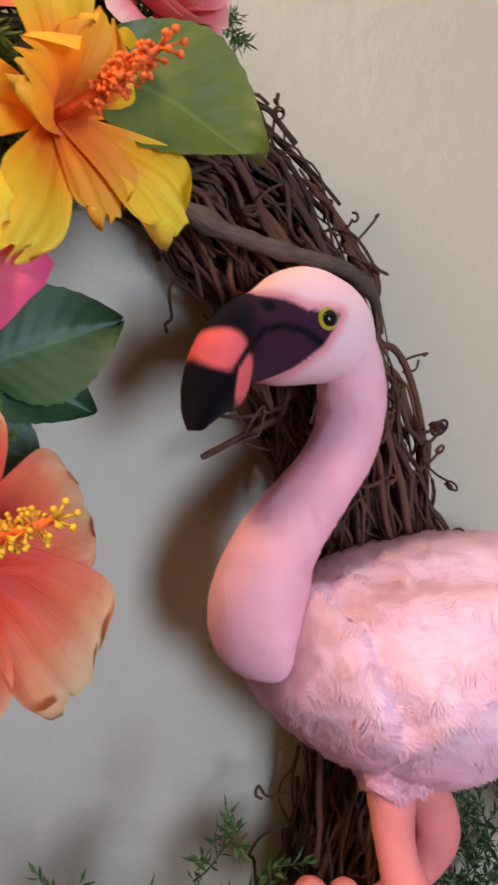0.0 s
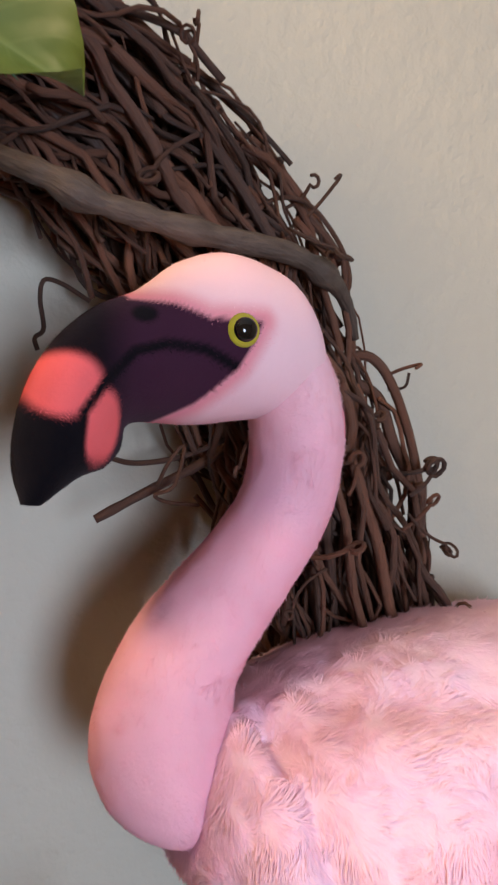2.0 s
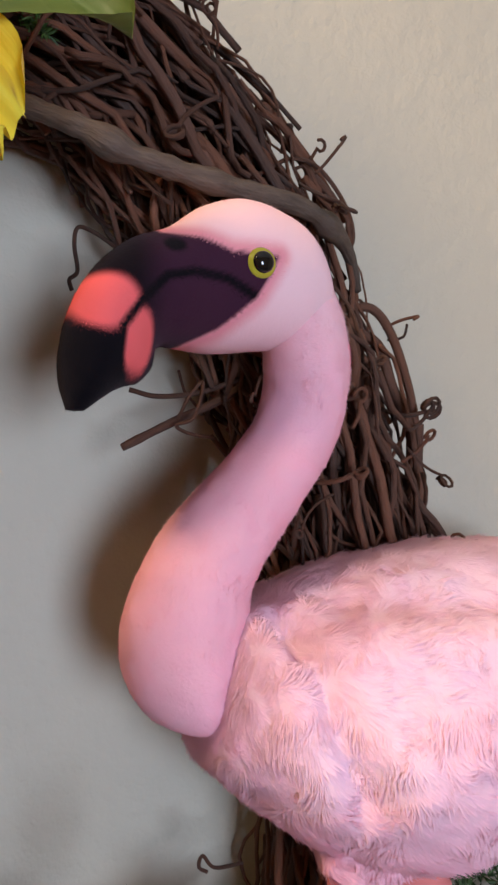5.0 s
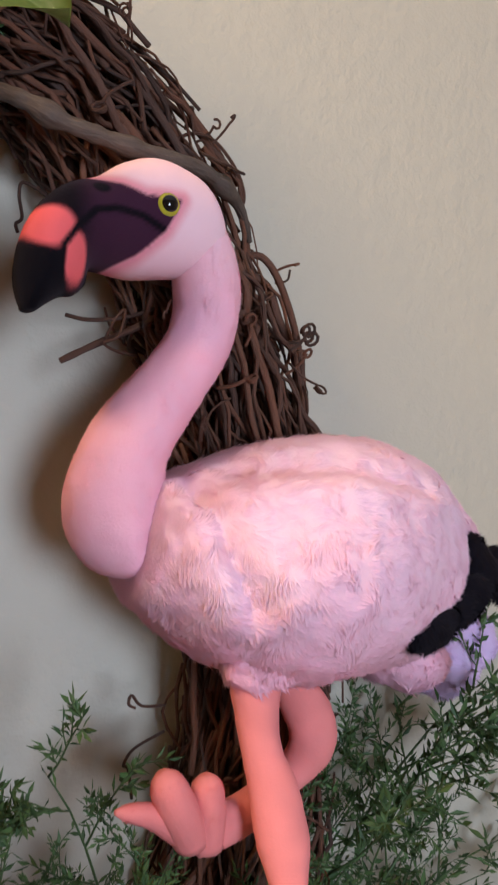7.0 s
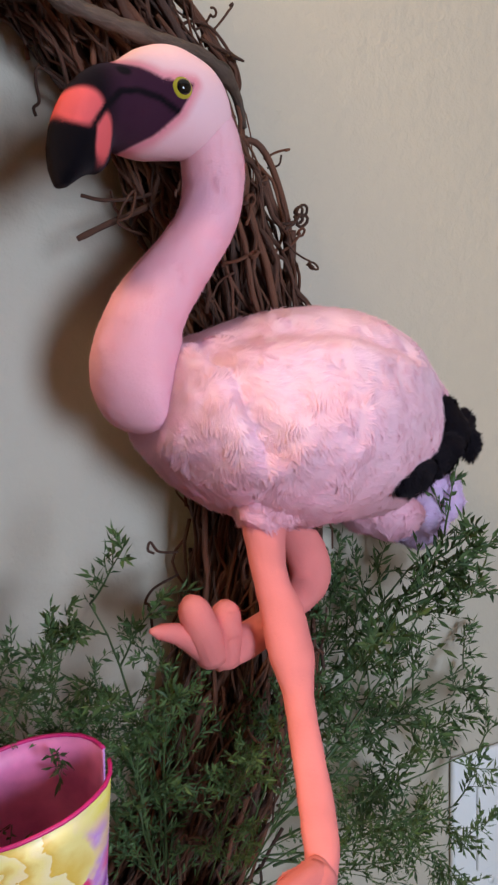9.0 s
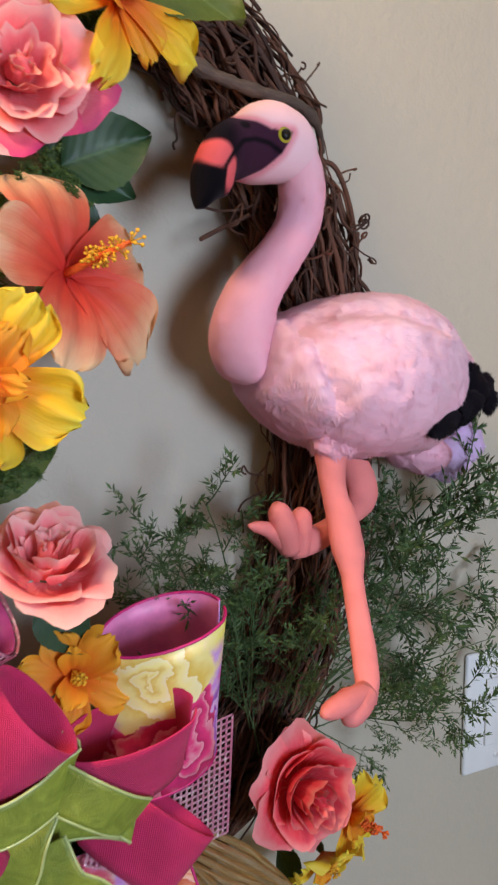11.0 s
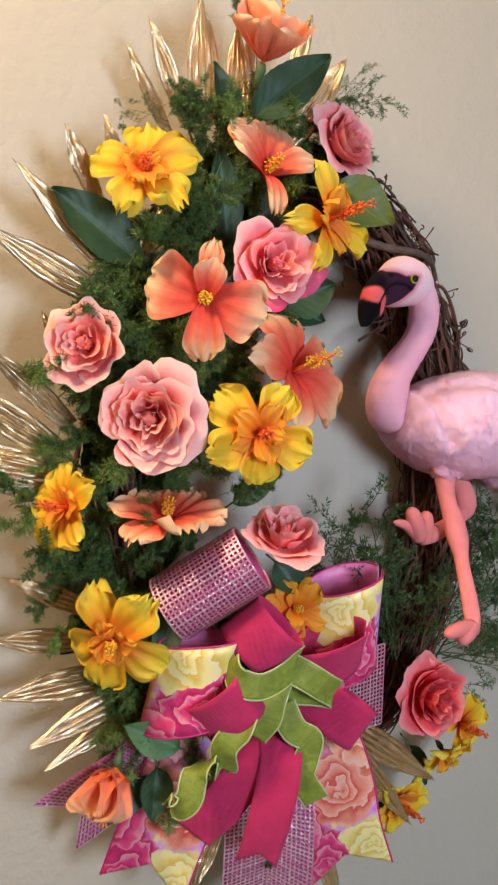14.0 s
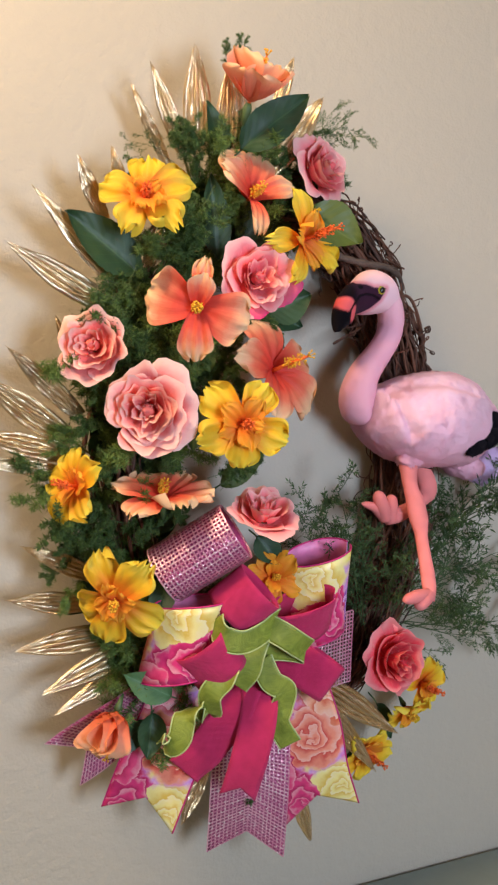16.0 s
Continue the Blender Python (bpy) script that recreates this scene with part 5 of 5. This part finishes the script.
# the loose bush beside the flamingo's leg: base and tip of each sprig
BUSH = [
    ((-0.0078, -0.0500, 1.1604), (-0.0648, -0.0700, 1.3070)), ((-0.0301, -0.0600, 1.1719), (-0.0982, -0.0900, 1.2855)), ((-0.0462, -0.0600, 1.1805), (-0.1288, -0.1000, 1.2690)), ((0.0409, -0.0400, 1.1384), (0.1914, -0.0280, 1.3002)), ((0.0429, -0.0500, 1.1406), (0.1586, -0.0280, 1.2878)),
    ((0.0431, -0.0500, 1.1332), (0.2050, -0.0500, 1.2596)), ((0.0602, -0.0500, 1.1388), (0.2198, -0.0600, 1.2178)), ((0.0603, -0.0500, 1.1314), (0.2081, -0.0700, 1.1591)), ((0.0561, -0.0500, 1.1244), (0.1915, -0.0800, 1.1097)), ((0.0432, -0.0500, 1.1258), (0.1645, -0.0800, 1.0749)),
    ((0.0347, -0.0500, 1.1194), (0.1180, -0.0700, 1.0628)), ((0.0580, -0.0400, 1.1516), (0.1775, -0.0600, 1.2018)), ((0.0407, -0.0400, 1.1533), (0.1364, -0.0280, 1.2414)), ((0.0090, -0.0500, 1.1514), (0.0602, -0.0600, 1.2510)), ((-0.0136, -0.0600, 1.1489), (-0.0427, -0.0800, 1.2605)),
    ((-0.0196, -0.0700, 1.1449), (-0.0310, -0.1000, 1.2424)), ((-0.0032, -0.0700, 1.1360), (0.0090, -0.1000, 1.2257)), ((0.0367, -0.0600, 1.1218), (0.1195, -0.1000, 1.1666)), ((0.0283, -0.0600, 1.1154), (0.0516, -0.1100, 1.2033)), ((0.0492, -0.0400, 1.1599), (0.2134, -0.0400, 1.1796)),
    ((0.0606, -0.0500, 1.1165), (0.2210, -0.0500, 1.1261)), ((-0.0194, -0.0700, 1.1306), (-0.0674, -0.1100, 1.2201)), ((-0.0218, -0.0600, 1.1498), (-0.1142, -0.1000, 1.2516)), ((0.0069, -0.0800, 1.1374), (0.0058, -0.1300, 1.1774)), ((-0.0110, -0.0700, 1.1083), (-0.0442, -0.1100, 1.1980)),
    ((0.0518, -0.0500, 1.1249), (0.1287, -0.0900, 1.1045)), ((0.0490, -0.0400, 1.1748), (0.1733, -0.0280, 1.2623)), ((0.0402, -0.0400, 1.1830), (0.1174, -0.0280, 1.2806)),
]
for i, (b, t) in enumerate(BUSH):
    for k in range(2 if 12 < i < 19 else 1):
        j = Vector((rng.uniform(-1, 1), rng.uniform(-0.6, 0.6), rng.uniform(-1, 1))) * 0.016 * k
        place_spray(bushy[(i + k * 3) % 6], "greenery_sprig", "loose sprig of small narrow grey-green leaves", "sprigs beside the plush toy", Vector(b) + j * 0.6, Vector(t) + j, 0.15, rng.uniform(0, 6.28))

TUFT = [
    ((-0.1070, -0.0800, 1.7168), (-0.0446, -0.0900, 1.7278)), ((-0.1141, -0.0800, 1.7002), (-0.0659, -0.0850, 1.7458)), ((-0.2698, -0.0800, 1.6415), (-0.3145, -0.1000, 1.6074)), ((-0.2633, -0.0800, 1.6659), (-0.3039, -0.0800, 1.6822)), ((-0.2476, -0.0900, 1.6593), (-0.2761, -0.1000, 1.6947)),
    ((-0.2347, -0.0900, 1.6546), (-0.2610, -0.1100, 1.6910)), ((-0.2766, -0.1000, 1.5841), (-0.2474, -0.1400, 1.5799)), ((-0.2256, -0.1000, 1.6414), (-0.2560, -0.1300, 1.5866)), ((-0.3077, -0.1000, 1.5355), (-0.3286, -0.1300, 1.4919)), ((-0.3017, -0.1000, 1.5241), (-0.3200, -0.1400, 1.4635)),
    ((-0.3108, -0.0900, 1.5481), (-0.3606, -0.1200, 1.4972)), ((-0.3336, -0.0800, 1.4178), (-0.3647, -0.1100, 1.4239)), ((-0.3459, -0.0800, 1.3940), (-0.3860, -0.1000, 1.3837)), ((-0.3306, -0.0900, 1.3644), (-0.3564, -0.1200, 1.3383)), ((-0.2582, -0.1000, 1.4541), (-0.2311, -0.1300, 1.4537)),
    ((-0.2218, -0.0900, 1.4733), (-0.1900, -0.1100, 1.4853)), ((-0.2219, -0.0900, 1.4300), (-0.2009, -0.1200, 1.4482)), ((-0.2192, -0.1000, 1.3310), (-0.1806, -0.1200, 1.3438)), ((-0.2232, -0.1100, 1.3136), (-0.2083, -0.1300, 1.3273)), ((-0.2586, -0.1000, 1.3387), (-0.2876, -0.1300, 1.3483)),
    ((-0.3349, -0.0800, 1.2607), (-0.3987, -0.1000, 1.2832)), ((-0.3191, -0.0900, 1.2613), (-0.3002, -0.1300, 1.2784)), ((-0.2846, -0.1200, 1.2758), (-0.2631, -0.1800, 1.2951)), ((-0.3409, -0.0800, 1.2794), (-0.3700, -0.1000, 1.2548)), ((-0.3051, -0.0600, 1.1279), (-0.3457, -0.0700, 1.1671)),
    ((-0.1886, -0.0900, 1.7739), (-0.1962, -0.1000, 1.7991)), ((-0.1952, -0.0900, 1.6888), (-0.1453, -0.1000, 1.7071)), ((-0.1815, -0.0900, 1.5984), (-0.2119, -0.1300, 1.6132)), ((-0.1237, -0.0900, 1.2473), (-0.1050, -0.1100, 1.2755)), ((-0.1037, -0.0800, 1.2173), (-0.0772, -0.1000, 1.2657)),
    ((-0.2543, -0.0900, 1.5512), (-0.2806, -0.1300, 1.5678)), ((-0.1882, -0.0900, 1.5052), (-0.1675, -0.1200, 1.4793)),
]
for i, (b, t) in enumerate(TUFT):
    for k in range(2):
        t = (t[0], max(t[1], -0.112), t[2])
        j = Vector((rng.uniform(-1, 1), rng.uniform(-0.2, 0.6), rng.uniform(-1, 1))) * 0.02 * k
        place_spray(feathery[(i + k) % 5] if i not in (0, 1, 2, 3, 28, 29) else bushy[i % 6], "fern_sprig", "feathery dark green fern sprig among the flowers", "fern sprigs of the wreath", Vector(b) + j, Vector(t) + j, 0.10 if i not in (0, 1, 2, 3, 28, 29) else 0.15, rng.uniform(0, 6.28))
# the dense green filling behind the flowers, along the left of the ring
for i in range(190):
    a = rng.uniform(1.50, 4.75)
    p = ring_point(a, rng.uniform(-0.055, 0.065), rng.uniform(0.02, 0.055)) + Vector((CX, 0, CZ))
    q = p + Vector((rng.uniform(-0.05, 0.05), -rng.uniform(0.02, 0.05), rng.uniform(-0.05, 0.05)))
    place_spray(feathery[i % 5], "fern_sprig", "feathery dark green fern sprig among the flowers", "fern sprigs of the wreath", p, q, 0.10, rng.uniform(0, 6.28))
for i in range(90):
    a = rng.uniform(1.80, 4.25)
    p = ring_point(a, rng.uniform(-0.035, 0.075), rng.uniform(0.04, 0.07)) + Vector((CX, 0, CZ))
    q = p + Vector((rng.uniform(-0.045, 0.045), -rng.uniform(0.030, 0.066), rng.uniform(-0.060, 0.050)))
    place_spray(airy[i % 5], "fern_sprig", "airy mid-green fern sprig between the flowers", "fern sprigs of the wreath", p, q, 0.10, rng.uniform(0, 6.28))
for i in range(26):
    a = rng.uniform(1.85, 4.6)
    p = ring_point(a, rng.uniform(-0.04, 0.04), 0.05) + Vector((CX, 0, CZ))
    q = p + Vector((rng.uniform(-0.05, 0.05), -rng.uniform(0.005, 0.03), rng.uniform(-0.06, 0.05)))
    leaf(D, p, q, rng.uniform(0.028, 0.042), LEAF_DARK, 60 + i, tilt=rng.uniform(-30, 20))

# ---- the bow ----
bow = thing("ribbon_bow", "large layered bow of pink, floral, green and glitter mesh ribbons", "bow", Matrix.Translation((-0.1911, -0.1140, 1.1293)))
BOW = Vector(bow.matrix_basis.translation)


# the bow's own directions: along its face, up, and out of it
RT, UP, OUT = Vector((0.916, -0.40, 0.0)), Vector((0.026, 0.060, 0.998)), Vector((-0.399, -0.914, 0.066))


def ribbon_rows(path, widths, width, n, nv, notch=0.0, wave=0.0, closed=False):
    """Rows of points across a ribbon that follows path with its width along widths."""
    k = 400
    ps, ws = [Vector(p) for p in spline(path, k)], [Vector(w) for w in spline(widths, k)]
    run = [0.0]
    for i in range(k):
        run.append(run[-1] + (ps[i + 1] - ps[i]).length)

    def at(s):
        f = np.interp(s, run, range(k + 1))
        i = min(int(f), k - 1)
        p, w = ps[i].lerp(ps[i + 1], f - i), ws[i].lerp(ws[i + 1], f - i)
        t = (ps[i + 1] - ps[i]).normalized()
        w = (w - t * w.dot(t)).normalized()
        return p, w, t.cross(w)
    rows = []
    for i in range(n + 1):
        row = []
        for j in range(nv):
            v = 2 * j / (nv - 1) - 1
            s = i / n * (run[-1] - notch * (1 - abs(v)))
            p, w, nn = at(s)
            row.append((p + w * v * width / 2 + nn * wave * width * math.sin(v * 2.2 + s * 60) - BOW, (v * width / 2, s)))
        rows.append(row)
    return rows


def strip(bm, rows, thick, back=0):
    """A ribbon with thickness, from rows of points."""
    uv = bm.loops.layers.uv.verify()
    n, m = len(rows), len(rows[0])
    nor = []
    for i in range(n):
        r = []
        for j in range(m):
            a = rows[min(i + 1, n - 1)][j][0] - rows[max(i - 1, 0)][j][0]
            b = rows[i][min(j + 1, m - 1)][0] - rows[i][max(j - 1, 0)][0]
            r.append(a.cross(b).normalized() * thick / 2)
        nor.append(r)
    tops = [[bm.verts.new(rows[i][j][0] + nor[i][j]) for j in range(m)] for i in range(n)]
    bots = [[bm.verts.new(rows[i][j][0] - nor[i][j]) for j in range(m)] for i in range(n)]
    lay = lambda i, j: rows[i][j][1]
    grid_faces(bm, tops, uv, lay)
    grid_faces(bm, [r[::-1] for r in bots], uv, lambda i, j: rows[i][m - 1 - j][1], mat=back)
    for i in range(n - 1):
        bm.faces.new((tops[i][0], tops[i + 1][0], bots[i + 1][0], bots[i][0]))
        bm.faces.new((tops[i + 1][-1], tops[i][-1], bots[i][-1], bots[i + 1][-1]))
    for j in range(m - 1):
        bm.faces.new((tops[0][j + 1], tops[0][j], bots[0][j], bots[0][j + 1]))
        bm.faces.new((tops[-1][j], tops[-1][j + 1], bots[-1][j + 1], bots[-1][j]))
    return bm


def ribbon(name, label, path, widths, width, mat, edge=None, notch=0.0, n=48, nv=9, wave=0.0, r_edge=0.0010):
    rows = ribbon_rows(path, widths, width, n, nv, notch, wave)
    two = mat is M_PRINT and "loop" in name
    ob = part(name, strip(bmesh.new(), rows, 0.0009, int(two)), [M_PRINT, M_BACK] if two else mat, bow, label)
    if edge:
        for j in (0, nv - 1):
            e = tube(bmesh.new(), [r[j][0] for r in rows], r_edge, 5)
            part("wired_edge", e, edge, ob)
    return ob


def mesh_ribbon(name, label, path, widths, width, notch=0.0, step=0.0043):
    """Open glitter mesh: strands along and across, with real holes."""
    length = sum((Vector(b) - Vector(a)).length for a, b in zip(spline(path, 60), spline(path, 60)[1:]))
    nx, ny = max(6, int(width / step)), max(8, int(length / step))
    rows = ribbon_rows(path, widths, width, ny * 2, nx * 2 + 1, notch)
    bm = bmesh.new()
    half = 0.0009
    for j in range(0, nx * 2 + 1, 2):
        prev = None
        for r in rows:
            a = r[j][0]
            d = (r[min(j + 1, nx * 2)][0] - r[max(j - 1, 0)][0]).normalized() * half
            cur = (bm.verts.new(a - d), bm.verts.new(a + d))
            if prev:
                bm.faces.new((prev[0], prev[1], cur[1], cur[0]))
            prev = cur
    for i in range(0, ny * 2 + 1, 2):
        prev = None
        for j in range(nx * 2 + 1):
            a = rows[i][j][0]
            d = (rows[min(i + 1, ny * 2)][j][0] - rows[max(i - 1, 0)][j][0]).normalized() * half
            nn = d.cross(rows[i][min(j + 1, nx * 2)][0] - rows[i][max(j - 1, 0)][0]).normalized() * 0.0004
            cur = (bm.verts.new(a - d + nn), bm.verts.new(a + d + nn))
            if prev:
                bm.faces.new((prev[0], prev[1], cur[1], cur[0]))
            prev = cur
    if notch:
        part("mesh_lining", strip(bmesh.new(), [[(p + OUT * -0.0012, q) for p, q in r] for r in ribbon_rows(path, widths, width * 0.98, 30, 15, notch)], 0.0004), M_SHEER, bow, "sheer pink backing of the mesh tail")
    return part(name, bm, M_FOIL, bow, label)


def ring(o, a, b, start=0.0, turn=360.0, n=12):
    """Path of a loop: an oval about o with the half-axes a and b."""
    o, a, b = Vector(o), Vector(a), Vector(b)
    return [o + a * math.cos(radians(start + turn * i / n)) + b * math.sin(radians(start + turn * i / n)) for i in range(n + 1)]


def dirn(x, y, o=0.0):
    return (RT * x + UP * y + OUT * o).normalized()


def loop(kind, label, o, w, width, ra, a, rb, mat=None, edge=None, start=0.0, turn=360.0, out=0.0, **kw):
    W = dirn(*w)
    A = dirn(*a)
    B = W.cross(A).normalized()
    path = ring(o, A * ra, B * rb, start, turn)
    if kind == "mesh":
        ribbon("mesh_lining", "sheer pink lining of the mesh loop", ring(o, A * ra * 0.93, B * rb * 0.93, start, turn), [W] * 4, width * 0.98, M_SHEER)
        return mesh_ribbon("mesh_loop", label, path, [W] * 4, width)
    return ribbon(kind + "_loop", label, path, [W] * 4, width, mat, edge, **kw)


FL, PK, GR, MS = "satin ribbon printed with roses, wired magenta edges", "hot pink woven burlap ribbon", "green velvet ribbon with pale satin edges", "pink glitter open mesh ribbon"
loop("mesh", MS, (-0.2582, -0.1406, 1.2535), (0.86, 0.54, 0.05), 0.088, 0.032, (0.54, -0.86), 0.030)
mesh_ribbon("mesh_loop", MS, [(-0.1456, -0.1064, 1.1280), (-0.1059, -0.1140, 1.1187), (-0.0551, -0.1064, 1.1210)], [dirn(0.3, 0.95)] * 3, 0.0894)
loop("floral", FL, (-0.1127, -0.1216, 1.1936), (0.06, 1.0, 0.28), 0.098, 0.039, (1.0, 0.28, -0.25), 0.028, M_PRINT, M_PINK_EDGE)
loop("floral", FL, (-0.2750, -0.1307, 1.1617), (0.25, 0.95, 0.12), 0.080, 0.038, (1.0, 0.10, 0.1), 0.024, M_PRINT, M_PINK_EDGE)
loop("pink", PK, (-0.2146, -0.1558, 1.2037), (0.72, 0.60, 0.1), 0.046, 0.030, (0.66, -0.74, 0.0), 0.021, M_PINK)
loop("pink", PK, (-0.1469, -0.1482, 1.1752), (0.22, 0.95, 0.50), 0.046, 0.040, (0.95, 0.28, -0.1), 0.019, M_PINK)
loop("pink", PK, (-0.2514, -0.1520, 1.1444), (0.55, -0.80, -0.40), 0.048, 0.030, (0.80, 0.50, 0.1), 0.018, M_PINK)
loop("pink", PK, (-0.1287, -0.1368, 1.1140), (0.62, 0.78, 0.0), 0.046, 0.034, (0.80, -0.58, 0.0), 0.012, M_PINK)
# green velvet loops and tails
GW = 0.0249
ribbon("green_loop", GR, [(-0.2498, -0.1611, 1.1872), (-0.2447, -0.1718, 1.1717), (-0.2240, -0.1748, 1.1642), (-0.1984, -0.1718, 1.1711), (-0.1797, -0.1626, 1.1818), (-0.1880, -0.1520, 1.1880)], [dirn(0.1, 1), dirn(0, 1, 0.2), dirn(0, 1, 0.2), dirn(0.1, 1)], GW, M_VELVET, M_SATIN)
ribbon("green_loop", GR, [(-0.1932, -0.1634, 1.1756), (-0.1781, -0.1733, 1.1668), (-0.1587, -0.1718, 1.1531), (-0.1436, -0.1611, 1.1421), (-0.1609, -0.1520, 1.1429), (-0.1932, -0.1520, 1.1468)], [dirn(0.55, 0.83), dirn(0.6, 0.8), dirn(0.55, 0.83)], GW * 1.05, M_VELVET, M_SATIN)
ribbon("green_tail", GR, [(-0.1953, -0.1566, 1.1667), (-0.2078, -0.1642, 1.1461), (-0.2123, -0.1626, 1.1280), (-0.2223, -0.1558, 1.1121)], [dirn(1, 0.05), dirn(1, 0.2), dirn(1, 0.3)], GW * 0.95, M_VELVET, M_SATIN)
ribbon("green_tail", GR, [(-0.2194, -0.1566, 1.1271), (-0.2423, -0.1657, 1.1240), (-0.2555, -0.1626, 1.1088), (-0.2514, -0.1520, 1.0865), (-0.2636, -0.1474, 1.0928), (-0.2800, -0.1550, 1.0872), (-0.2867, -0.1566, 1.0663), (-0.2957, -0.1505, 1.0571), (-0.3029, -0.1444, 1.0643)], [dirn(0.62, 0.78), dirn(0.8, -0.5), dirn(0.95, -0.2), dirn(0.9, 0.4), dirn(0.8, -0.6), dirn(0.6, -0.8)], GW * 0.95, M_VELVET, M_SATIN, n=90)
ribbon("green_tail", GR, [(-0.1953, -0.1566, 1.1374), (-0.1860, -0.1626, 1.1147), (-0.1701, -0.1642, 1.1019), (-0.1724, -0.1596, 1.0815), (-0.1746, -0.1558, 1.0649), (-0.1576, -0.1520, 1.0368)], [dirn(0.9, -0.3), dirn(0.7, 0.7), dirn(0.75, 0.65), dirn(0.9, 0.2), dirn(0.9, 0.4)], GW * 0.98, M_VELVET, M_SATIN, n=70)
# tails
ribbon("pink_tail", PK, [(-0.1994, -0.1330, 1.1140), (-0.2217, -0.1420, 1.0797), (-0.2481, -0.1330, 1.0402), (-0.2709, -0.1230, 1.0147)], [dirn(0.85, 0.4), dirn(0.9, 0.42), dirn(0.82, 0.57)], 0.0415, M_PINK, notch=0.0)
ribbon("pink_tail", PK, [(-0.1890, -0.1400, 1.1148), (-0.1984, -0.1580, 1.0756), (-0.2110, -0.1600, 1.0292), (-0.2197, -0.1500, 0.9881)], [dirn(1, 0.1), dirn(1, 0.25), dirn(0.95, 0.35)], 0.0397, M_PINK, notch=0.012)
ribbon("floral_tail", FL, [(-0.1400, -0.1026, 1.0931), (-0.1236, -0.1140, 1.0349), (-0.1102, -0.1102, 0.9774), (-0.0872, -0.0988, 0.9199)], [dirn(1, 0.30), dirn(1, 0.25), dirn(1, 0.30)], 0.0886, M_PRINT, M_PINK_EDGE, notch=0.030, nv=15)
ribbon("floral_tail", FL, [(-0.2457, -0.0988, 1.1063), (-0.2752, -0.1079, 1.0570), (-0.2969, -0.1049, 1.0093), (-0.3146, -0.0950, 0.9565)], [dirn(1, -0.25), dirn(1, -0.3), dirn(1, -0.35)], 0.0821, M_PRINT, M_PINK_EDGE, notch=0.028, nv=15)
mesh_ribbon("mesh_tail", MS, [(-0.1791, -0.0950, 1.0301), (-0.1828, -0.0988, 0.9659), (-0.1850, -0.0912, 0.8876)], [dirn(1, -0.02)] * 3, 0.0886, 0.030)
mesh_ribbon("mesh_tail", MS, [(-0.2615, -0.0874, 1.1049), (-0.3314, -0.0836, 1.0601), (-0.3902, -0.0760, 1.0234)], [dirn(0.62, 0.78)] * 3, 0.0768, 0.030)
bm = bmesh.new()
blob(bm, Vector((-0.1944, -0.1292, 1.1392)) - BOW, (0.020, 0.018, 0.022), 3, 0.1, 3)
part("knot", bm, M_PINK, bow)
